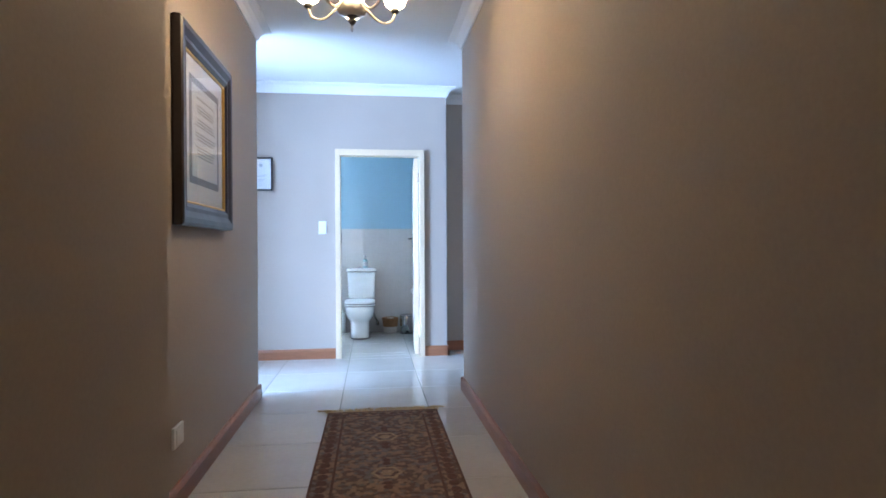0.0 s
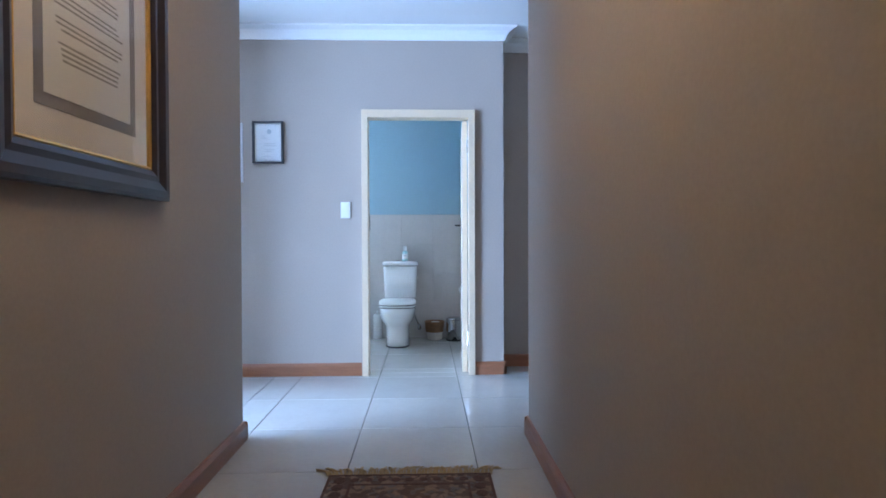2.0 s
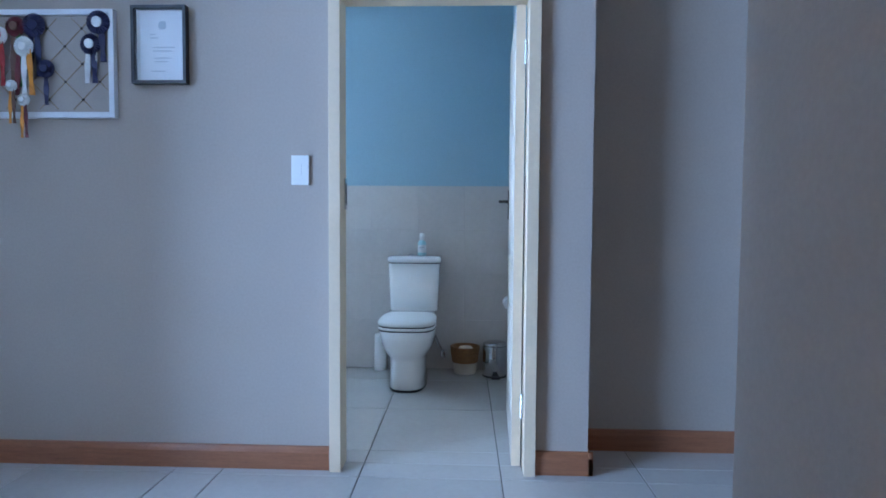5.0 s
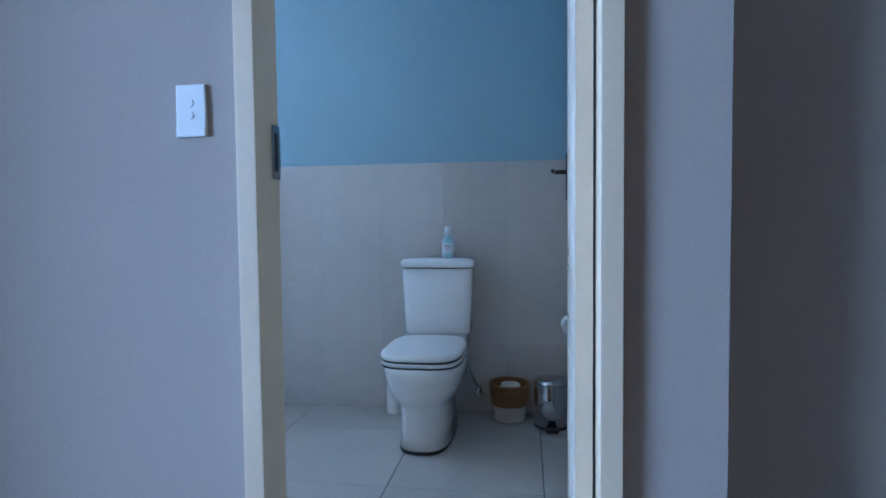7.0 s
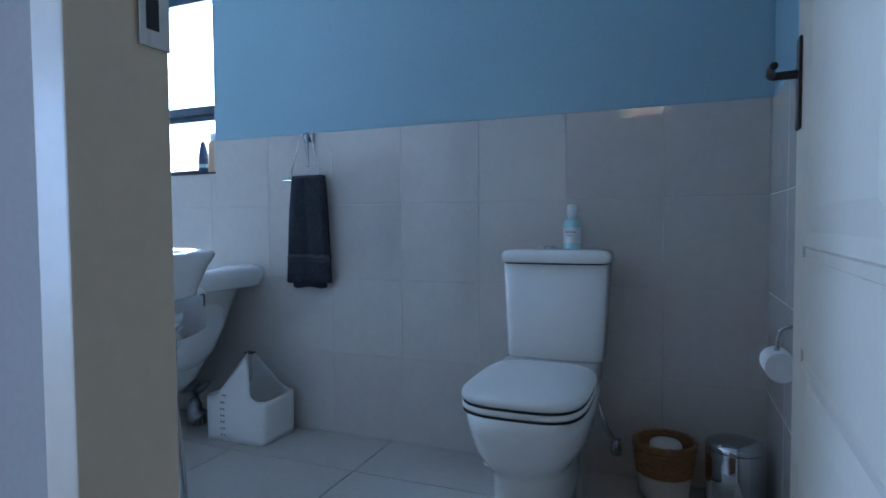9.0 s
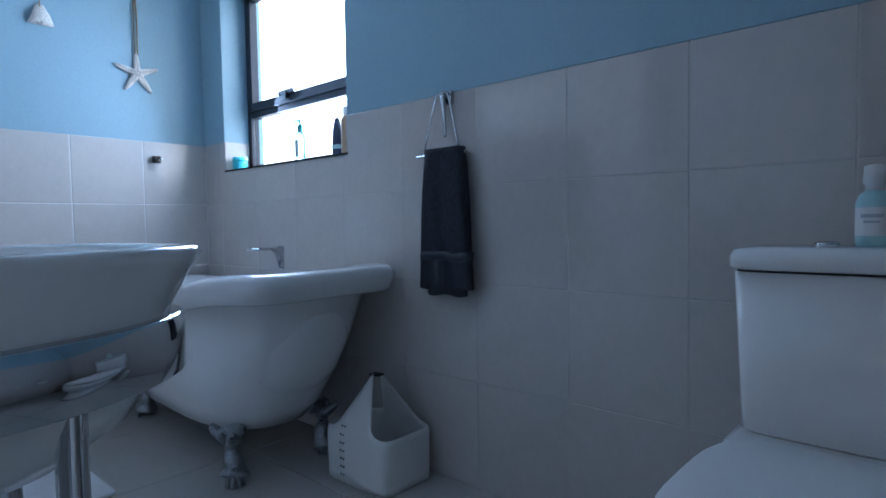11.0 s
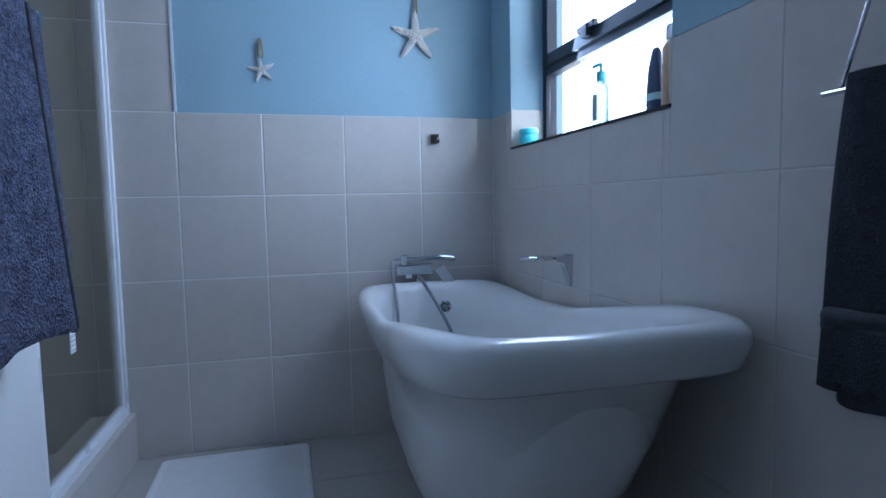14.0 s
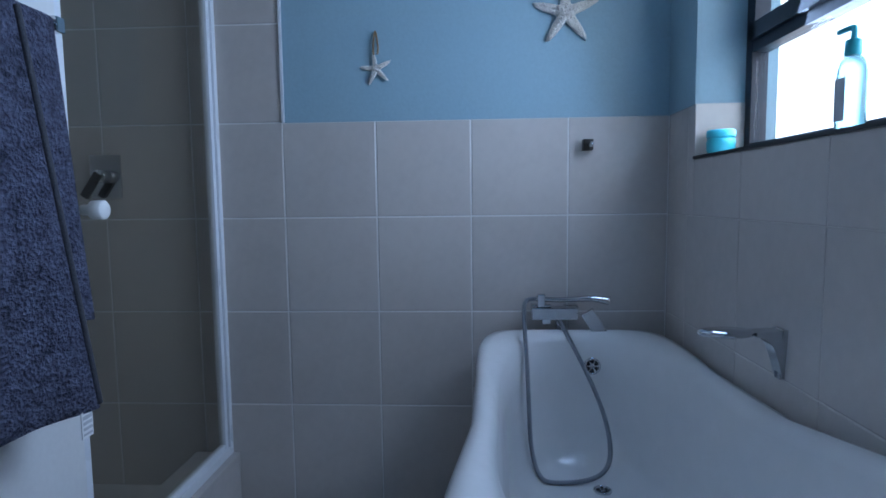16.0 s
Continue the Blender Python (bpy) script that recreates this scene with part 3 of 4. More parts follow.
def chandelier():
    t = thing("chandelier", "lit five-arm chandelier with frosted glass shades", "chandelier", at=(-0.12, 2.05, 2.11))
    part("finial", lathe([(0.003, 0), (0.012, 0.008), (0.016, 0.02), (0.010, 0.03), (0.024, 0.042)], 16), M_BRONZE, t, "dark metal finial", smooth=True)
    part("bowl", lathe([(0.024, 0.042), (0.06, 0.055), (0.072, 0.075), (0.06, 0.095), (0.03, 0.105)], 24), M_ARM, t, "clear moulded glass bowl", smooth=True)
    part("stem", lathe([(0.022, 0.105), (0.012, 0.14), (0.02, 0.2), (0.01, 0.26), (0.014, 0.34), (0.006, 0.36), (0.006, 0.56), (0.05, 0.585), (0.055, 0.609)], 18), M_ARM, t, smooth=True)
    for k in range(5):
        a = 2 * math.pi * k / 5 + 0.35
        c, s = math.cos(a), math.sin(a)
        arm = part("arm", tube([(0.02 * c, 0.02 * s, 0.12), (0.07 * c, 0.07 * s, 0.085), (0.13 * c, 0.13 * s, 0.04), (0.19 * c, 0.19 * s, 0.05), (0.21 * c, 0.21 * s, 0.10)], 0.006, 8), M_ARM, t, smooth=True)
        part("cup", lathe([(0.008, 0.09), (0.02, 0.10), (0.018, 0.112)], 14, 0.21 * c, 0.21 * s), M_BRONZE, arm, smooth=True)
        sh = part("shade", lathe([(0.018, 0.112), (0.045, 0.13), (0.055, 0.16), (0.05, 0.19), (0.062, 0.215), (0.059, 0.216), (0.047, 0.19), (0.05, 0.16), (0.04, 0.133), (0.012, 0.118)], 20, 0.21 * c, 0.21 * s), M_SHADE, t, "glowing frosted bell shade", smooth=True)
        sh.visible_shadow = True


chandelier()


def rug():
    t = thing("runner_rug", "patterned brown Persian runner rug with tan fringe", "rug", at=(0.03, 0, 0.001))
    x, y0, y1 = 0.362, 1.1, 3.26
    part("woven_field", boxes((-x, y0, 0, x, y1, 0.008), bevel=0.003), M_RUG, t)
    bands = bmesh.new()
    for a, b in ((0.0, 0.012), (0.10, 0.112)):
        box(bands, -x + a, y0 + a, 0.008, -x + b, y1 - a, 0.0092)
        box(bands, x - b, y0 + a, 0.008, x - a, y1 - a, 0.0092)
        box(bands, -x + b, y1 - b, 0.008, x - b, y1 - a, 0.0092)
    part("border_line", bands, M_RUGD, t)
    band = bmesh.new()
    for i in range(30):
        yy = y1 - 0.06 - i * 0.072
        for sx in (-1, 1):
            loft(band, [[(sx * (x - 0.056) + r * math.cos(2 * math.pi * k / 8), yy + r * 1.3 * math.sin(2 * math.pi * k / 8), z) for k in range(8)] for r, z in ((0.026, 0.008), (0.024, 0.0095), (0.01, 0.0097))])
    for i in range(9):
        loft(band, [[(-0.24 + i * 0.06 + r * math.cos(2 * math.pi * k / 8), y1 - 0.056 + r * math.sin(2 * math.pi * k / 8), z) for k in range(8)] for r, z in ((0.02, 0.008), (0.018, 0.0095))])
    tagged(part("border_motif", band, M_RUGD, t), kind="stuff")
    for i in range(4):
        cy = 2.735 - 0.527 * i
        bm = bmesh.new()
        for r0, r1, z in ((0.062, 0.048, 0.0095), (0.026, 0.0, 0.0097)):
            n = 24
            f = lambda r, k: (r * (1.15 + 0.12 * math.cos(6 * 2 * math.pi * k / n)) * math.cos(2 * math.pi * k / n), cy + r * (1.15 + 0.12 * math.cos(6 * 2 * math.pi * k / n)) * math.sin(2 * math.pi * k / n))
            if r1:
                loft(bm, [[(*f(r, k), zz) for k in range(n)] for r, zz in ((r0, 0.0078), (r0, z), (r1, z), (r1, 0.0078))], False, False)
            else:
                loft(bm, [[(*f(r0, k), zz) for k in range(n)] for zz in (0.0078, z)])
        part("medallion", bm, M_RUGC, t)
        bm = bmesh.new()
        for dy in (0.12, 0.165, -0.12, -0.165):
            loft(bm, [[(r * math.cos(2 * math.pi * k / 8), cy + dy + r * math.sin(2 * math.pi * k / 8), z) for k in range(8)] for r, z in ((0.022, 0.008), (0.02, 0.0095))])
        tagged(part("motif", bm, M_RUGD, t), kind="stuff")
    random.seed(7)
    bm = bmesh.new()
    for i in range(120):
        fx = -x - 0.005 + (2 * x + 0.01) * i / 119
        dx, ln = random.uniform(-0.03, 0.03) + 0.05 * (fx / x) ** 3, random.uniform(0.06, 0.1)
        tube([(fx, y1 - 0.005, 0.006), (fx + dx * 0.3, y1 + ln * 0.5, 0.008 + random.uniform(0, 0.006)), (fx + dx, y1 + ln, 0.003)], 0.0032, 5, bm, 3)
    tagged(part("fringe", bm, M_FRINGE, t), "knotted tan fringe", kind="stuff")


rug()


# ---- bathroom things ----
def toilet():
    cx = -0.188
    t = thing("toilet", "white close-coupled toilet with its lid down", "toilet", at=(cx, 0, 0))
    bm = bmesh.new()
    loft(bm, [oval(0, cy, hx, hy, z, 40, p) for cy, hx, hy, z, p in (
        (6.60, 0.122, 0.285, 0.012, 3), (6.60, 0.116, 0.275, 0.10, 3), (6.60, 0.118, 0.275, 0.185, 3), (6.595, 0.124, 0.285, 0.215, 2.9), (6.585, 0.150, 0.312, 0.245, 2.7), (6.577, 0.170, 0.326, 0.285, 2.7), (6.572, 0.180, 0.334, 0.34, 2.9), (6.57, 0.182, 0.336, 0.395, 3.2))])
    part("pan", bm, M_CERAMIC, t, smooth=True)
    part("base_seal", loft(bmesh.new(), [oval(0, 6.60, hx, hy, z, 40, 3) for hx, hy, z in ((0.121, 0.288, 0.0005), (0.121, 0.288, 0.016))]), M_RUBBER_SHADE, t, "dark sealant band at the floor")
    part("seat_ring", loft(bmesh.new(), [oval(0, 6.49, hx, hy, z, 48, 3.6) for hx, hy, z in ((0.178, 0.232, 0.400), (0.183, 0.240, 0.406), (0.183, 0.240, 0.416), (0.179, 0.234, 0.421))]), M_PLASTIC, t, "white plastic seat", smooth=True)
    # dark sheets below and above the seat stand in for shade in the gaps
    part("seat_gap_shade", loft(bmesh.new(), [oval(0, 6.49, hx, hy, z, 48, 3.6) for hx, hy, z in ((0.181, 0.237, 0.394), (0.181, 0.237, 0.402))]), M_RUBBER_SHADE, t)
    part("seat_gap_shade", loft(bmesh.new(), [oval(0, 6.49, hx, hy, z, 48, 3.6) for hx, hy, z in ((0.181, 0.237, 0.420), (0.181, 0.237, 0.428))]), M_RUBBER_SHADE, t)
    part("lid", loft(bmesh.new(), [oval(0, 6.49, hx, hy, z, 48, 3.6) for hx, hy, z in ((0.180, 0.236, 0.427), (0.185, 0.242, 0.434), (0.184, 0.240, 0.446), (0.172, 0.228, 0.455), (0.11, 0.16, 0.459))]), M_PLASTIC, t, "white plastic lid", smooth=True)
    part("rear_deck", boxes((-0.165, 6.66, 0.36, 0.165, 6.925, 0.455), bevel=0.02), M_CERAMIC, t, smooth=True)
    part("cistern", loft(bmesh.new(), [oval(0.016, 6.825, hx * 1.03, hy, z, 48, 7) for hx, hy, z in ((0.155, 0.085, 0.456), (0.162, 0.092, 0.462), (0.166, 0.094, 0.55), (0.176, 0.10, 0.79))]), M_CERAMIC, t, smooth=True)
    # dark filler that draws the shaded gap under the cistern lid
    part("cistern_gap_shade", loft(bmesh.new(), [oval(0.016, 6.825, 0.177, 0.097, z, 40, 7) for z in (0.788, 0.797)]), M_RUBBER_SHADE, t)
    part("cistern_lid", loft(bmesh.new(), [oval(0.016, 6.82, hx * 1.03, hy, z, 48, 6) for hx, hy, z in ((0.180, 0.106, 0.796), (0.185, 0.110, 0.802), (0.185, 0.110, 0.822), (0.178, 0.104, 0.836), (0.14, 0.07, 0.842))]), M_CERAMIC, t, smooth=True)
    part("flush_button", lathe([(0.022, 0.841), (0.022, 0.848), (0.016, 0.851)], 20, -0.01, 6.82), M_CHROME, t, "chrome flush button", smooth=True)
    pipe = part("supply_pipe", tube([(0.135, 6.87, 0.40), (0.15, 6.86, 0.30), (0.185, 6.86, 0.20), (0.215, 6.90, 0.135), (0.22, 6.94, 0.13)], 0.009, 10), M_CHROME, t, "bent chrome water pipe", smooth=True)
    part("valve", lathe([(0.012, 0.09), (0.02, 0.095), (0.02, 0.12), (0.012, 0.15)], 14, 0.215, 6.895), M_CHROME, pipe, smooth=True)


toilet()


def spray_bottle():
    t = thing("spray_bottle", "pale aqua toiletry bottle standing on the cistern", "bottle", at=(-0.125, 6.845, 0.842))
    part("body", lathe([(0.028, 0), (0.030, 0.004), (0.030, 0.085), (0.024, 0.1), (0.014, 0.108)], 20), M_AQUA, t, smooth=True)
    part("cap", lathe([(0.015, 0.106), (0.015, 0.12), (0.019, 0.122), (0.017, 0.155), (0.01, 0.158)], 16), M_WHITE, t, smooth=True)
    part("label", lathe([(0.0306, 0.02), (0.0306, 0.075)], 20, cap0=False, cap1=False), M_WPAPER, t, smooth=True)
    part("label_text", boxes((-0.018, -0.0315, 0.055, 0.018, -0.0302, 0.062), (-0.014, -0.0315, 0.045, 0.012, -0.0302, 0.049)), M_LABEL, t)


spray_bottle()

bin_ = thing("pedal_bin", "small polished steel pedal bin with a lid", "bin", at=(0.40, 6.765, 0))
part("body", lathe([(0.083, 0.006), (0.086, 0.012), (0.086, 0.215), (0.084, 0.218)], 36), M_CHROME, bin_, smooth=True)
part("base_ring", lathe([(0.087, 0.0005), (0.087, 0.012)], 36), M_RUBBER_SHADE, bin_)
part("lid", lathe([(0.087, 0.220), (0.088, 0.224), (0.082, 0.236), (0.055, 0.246), (0.015, 0.25)], 36), M_CHROME, bin_, smooth=True)
part("pedal", boxes((-0.028, -0.125, 0.008, 0.028, -0.085, 0.018), (-0.03, -0.13, 0.006, 0.03, -0.118, 0.022), bevel=0.002), M_RUBBER_SHADE, bin_, "black pedal")


def wicker_basket():
    t = thing("wicker_basket", "round brown wicker basket with pale lower band", "basket", at=(0.19, 6.835, 0))
    part("lower_band", lathe([(0.074, 0.001), (0.08, 0.01), (0.086, 0.075), (0.084, 0.08)], 30), M_LINEN, t, smooth=True)
    for k in range(9):
        z = 0.088 + k * 0.0125
        r = 0.086 + 0.0016 * k
        ring = [(r * math.cos(a) + 0.002 * math.cos(16 * a + k * math.pi) * math.cos(a), r * math.sin(a) + 0.002 * math.cos(16 * a + k * math.pi) * math.sin(a), z) for a in [2 * math.pi * i / 64 for i in range(65)]]
        part("weave", tube(ring, 0.0075, 6, k=1), M_WICKER, t, smooth=True)
    part("inner_floor", lathe([(0.08, 0.085), (0.08, 0.09)], 24), M_WICKER, t)
    r = thing("tissue_roll", "white paper roll inside the wicker basket", "paper roll", at=(0.195, 6.83, 0.0905))
    part("roll", lathe([(0.02, 0.0), (0.05, 0.0), (0.052, 0.004), (0.052, 0.09), (0.045, 0.098), (0.02, 0.098)], 24), M_LINEN, r, smooth=True)


wicker_basket()
brush = thing("toilet_brush", "white cylindrical toilet brush holder on the floor", "toilet brush", at=(-0.425, 6.875, 0))
part("holder", lathe([(0.044, 0.001), (0.046, 0.006), (0.045, 0.25), (0.042, 0.262), (0.02, 0.268)], 24), M_PLASTIC, brush, smooth=True)
part("handle", lathe([(0.01, 0.266), (0.009, 0.29), (0.012, 0.296), (0.008, 0.302)], 14), M_PLASTIC, brush, smooth=True)

roll = thing("toilet_roll_holder", "chrome holder with a white paper roll on the wall", "toilet roll", at=(RX - 0.008, 6.46, 0.60))
part("bracket", tube([(0, 0.0, 0.06), (-0.03, 0.0, 0.055), (-0.04, 0.0, 0.03), (-0.045, 0.0, -0.03)], 0.006, 8), M_CHROME, roll, smooth=True)
bm = lathe([(0.018, -0.05), (0.038, -0.05), (0.038, 0.05), (0.018, 0.05)], 28)
bm.transform(pose(-0.038, 0.01, -0.04, 90, 0, 0))
part("paper_roll", bm, M_WPAPER, roll, "white paper roll")


def towel_sheet(w0, w1, z0, z1, thick, waves, seed, y=0.0):
    """A hanging folded cloth: width w0 at the top, w1 at the foot."""
    random.seed(seed)
    ph = random.random() * 6
    bm = bmesh.new()
    nx, nz = 26, 30
    rings = []
    for j in range(nz + 1):
        u = j / nz
        w = w0 + (w1 - w0) * u ** 0.8
        z = z1 + (z0 - z1) * u
        th = thick * (0.72 + 0.28 * math.sin(math.pi * min(1, u * 1.2 + 0.1)))
        front, back = [], []
        for i in range(nx + 1):
            s = i / nx * 2 - 1
            edge = (1 - abs(s) ** 6) ** 0.5
            wob = waves * (0.3 + 0.7 * u) * (math.sin(3.2 * s + ph + u) + 0.4 * math.sin(9 * s + 2 * ph - u * 2))
            dz = (0.010 * math.sin(2.5 * s + ph) + 0.02 * abs(s) ** 4) * u
            front.append((s * w / 2, y - th / 2 * edge + wob, z + dz))
            back.append((s * w / 2, y + th / 2 * edge + wob * 0.5, z + dz))
        rings.append(front + back[::-1][1:-1])
    return loft(bm, rings)


def hand_towel():
    t = thing("towel_ring", "chrome triangular towel ring on the tiled wall", "towel ring", at=(-1.300, BACK - 0.008, 0))
    part("wall_plate", boxes((-0.024, -0.018, 1.30, 0.024, 0.0, 1.345), bevel=0.004), M_CHROME, t)
    part("hook", tube([(0, -0.015, 1.335), (0.0, -0.03, 1.325), (0.004, -0.032, 1.28), (0.008, -0.03, 1.190)], lambda u: 0.013 - 0.008 * u, 10), M_CHROME, t, smooth=True)
    for s in (-1, 1):
        part("wire", tube([(s * 0.022, -0.035, 1.335), (s * 0.035, -0.036, 1.30), (s * 0.083, -0.045, 1.132)], 0.0035, 8, k=3), M_CHROME, t, smooth=True)
    part("cross_wire", tube([(-0.022, -0.035, 1.335), (0, -0.033, 1.340), (0.022, -0.035, 1.335)], 0.0035, 8, k=3), M_CHROME, t, smooth=True)
    part("bar", tube([(-0.112, -0.045, 1.131), (0.112, -0.045, 1.131)], 0.005, 10, k=1), M_CHROME, t, smooth=True)
    h = thing("hand_towel", "dark slate folded hand towel hanging from the ring", "towel", at=(-1.280, BACK - 0.053, 0))
    part("cloth", towel_sheet(0.165, 0.232, 0.672, 1.150, 0.062, 0.012, 3), M_TOWELD, h, smooth=True)
    part("woven_band", towel_sheet(0.219, 0.225, 0.765, 0.805, 0.0645, 0.0118, 3), M_BAND, h, "smooth woven band", smooth=True)
    part("inner_fold", towel_sheet(0.17, 0.18, 0.650, 0.70, 0.03, 0.003, 3), M_TOWELD, h, smooth=True)


hand_towel()


def storage_basket():
    t = thing("storage_basket", "white leather-look storage basket with scooped sides", "basket", at=(-1.535, 6.79, 0))
    hx, hy = 0.160, 0.122
    n = 64
    outer = oval(0, 0, hx, hy, 0, n, 7)

    def top(x, y):
        u = min(1, max(0, (abs(x) - 0.022) / (hx * 0.86 - 0.022)))
        return 0.185 + 0.185 * (1 - (1 - (1 - u) ** 2.2) ** 0.5) * (1 if abs(y) > hy * 0.5 else 0)
    bm = bmesh.new()
    rings = []
    for i in range(9):
        u = i / 8
        rings.append([])
        for x, y, _ in outer:
            z = 0.002 + top(x, y) * u
            lean = 1 - 0.85 * max(0, (z - 0.16) / 0.21) ** 1.3
            rings[-1].append((x * (1 + 0.03 * u), y * lean, z))
    inner = [[(x * 0.975, y * 0.96 if abs(y) > 0.03 else y * 0.9, max(z, 0.006)) for x, y, z in r] for r in rings[::-1]]
    loft(bm, rings + inner)
    part("shell", bm, M_PLASTIC, t, smooth=True)
    part("handle_seam", boxes((-0.02, -0.017, 0.363, 0.02, 0.017, 0.369), bevel=0.001), M_RUBBER_SHADE, t, "dark stitched seam")
    for k in range(7):
        for dx in (-0.058, -0.044):
            z = 0.03 + k * 0.028
            ln = 1 - 0.85 * max(0, (z - 0.16) / 0.21) ** 1.3
            part("rivet", lathe([(0.0036, 0), (0.0026, 0.003)], 8), M_RUBBER_SHADE, t).matrix_local = pose(dx, -hy * ln - 0.0005, z, 90)


storage_basket()


def bath():
    t = thing("clawfoot_bath", "white enamel slipper bath on cast claw feet", "bath", at=(-2.255, 6.605, 0))

    def rim(x):
        u = min(1, max(0, (x + 0.22) / 0.95))
        v = min(1, max(0, (-x - 0.25) / 0.5))
        return 0.630 + 0.125 * u * u * (3 - 2 * u) + 0.02 * v * v

    def ring(hx, hy, dz, p=3.2, dx=0.0, flat=None):
        out = []
        for x, y, _ in oval(0, 0, hx, hy, 0, 96, p):
            u = (x + dx) / 0.77
            f = min(1, max(0, (u + 0.35) / 1.25))
            k = 0.905 + 0.16 * f * f * (3 - 2 * f) if y < 0 else 0.945 - 0.025 * u
            out.append((x + dx, y * k, (rim(x / hx * 0.77) + dz) if flat is None else flat))
        return out
    bm = bmesh.new()
    rings = [ring(0.40, 0.17, 0, 2.6, -0.13, 0.150), ring(0.52, 0.225, 0, 2.7, -0.10, 0.175), ring(0.585, 0.256, 0, 2.8, -0.085, 0.25), ring(0.635, 0.276, 0, 3.0, -0.055, 0.38),
             ring(0.68, 0.286, 0, 3.2, -0.03, 0.50), ring(0.705, 0.290, -0.086, 4.2), ring(0.720, 0.298, -0.089, 5.5), ring(0.752, 0.320, -0.090, 7.0), ring(0.762, 0.328, -0.082, 7.5), ring(0.776, 0.338, -0.036, 7.5), ring(0.772, 0.335, -0.016, 7.5), ring(0.760, 0.325, -0.003, 7.0),
             ring(0.738, 0.308, 0.002, 5.5), ring(0.715, 0.290, -0.008, 4.2), ring(0.70, 0.278, -0.03, 3.0), ring(0.68, 0.268, 0, 2.9, -0.01, 0.50), ring(0.635, 0.255, 0, 2.8, -0.03, 0.38), ring(0.58, 0.24, 0, 2.7, -0.06, 0.295), ring(0.48, 0.20, 0, 2.6, -0.10, 0.249), ring(0.28, 0.12, 0, 2.4, -0.13, 0.240)]
    loft(bm, rings)
    part("tub", bm, M_ENAMEL, t, smooth=True)
    for sx, sy in ((1, -1), (1, 1), (-1, -1), (-1, 1)):
        x, y = (0.365 if sx > 0 else -0.60), sy * (0.185 if sx > 0 else 0.095)
        foot = part("claw_foot", tube([(x, y * 0.95, 0.185), (x + 0.015 * sx, y, 0.165), (x + 0.012 * sx, y * 1.06, 0.125), (x + 0.02 * sx, y * 1.0, 0.07), (x + 0.03 * sx, y * 1.05, 0.03)], lambda u: 0.046 - 0.024 * math.sin(math.pi * min(1, u * 1.15)) + 0.004 * math.sin(22 * u), 12), M_PEWTER, t, "ornate cast metal claw foot", smooth=True)
        b2 = bmesh.new()
        for k in range(5):
            a = math.radians(-80 + 40 * k)
            d = Vector((math.cos(a) * sx, math.sin(a), 0))
            c = Vector((x + 0.03 * sx, y * 1.05, 0))
            tube([c + Vector((0, 0, 0.045)), c + d * 0.022 + Vector((0, 0, 0.036)), c + d * 0.032 + Vector((0, 0, 0.012)), c + d * 0.028 + Vector((0, 0, 0.001))], 0.008, 7, b2, 3)
        part("claw", b2, M_PEWTER, foot, smooth=True)
        for k in range(6):
            a = math.radians(-150 + 60 * k)
            part("scroll", tube([(x + 0.04 * math.cos(a), y * 1.05 + 0.015 * math.sin(a), 0.16), (x + 0.065 * math.cos(a), y * 1.14 + 0.015 * math.sin(a), 0.178), (x + 0.085 * math.cos(a), y * 1.2, 0.198)],
                                lambda u: 0.02 * (1 - 0.55 * u), 7, k=3), M_PEWTER, foot, smooth=True)

    def round_grate(name, cx, cy, cz, m):
        g = part(name, lathe([(0.026, 0.0), (0.026, 0.004), (0.02, 0.006), (0.02, 0.003), (0.002, 0.003)], 24), M_CHROME, t, "chrome grated outlet", smooth=True)
        g.matrix_local = Matrix.Translation((cx, cy, cz)) @ m
        for k in range(6):
            a = k * math.pi / 3
            # small dark discs paint the shaded holes of the grate
            part("slot", lathe([(0.0048, 0.003), (0.0048, 0.0042)], 10, 0.0125 * math.cos(a), 0.0125 * math.sin(a)), M_RUBBER_SHADE, g)
    round_grate("overflow", -0.656, 0.058, 0.556, pose(0, 0, 0, 0, 78, 0))
    round_grate("drain", -0.478, 0.055, 0.2455, pose(0, 0, 0))


bath()


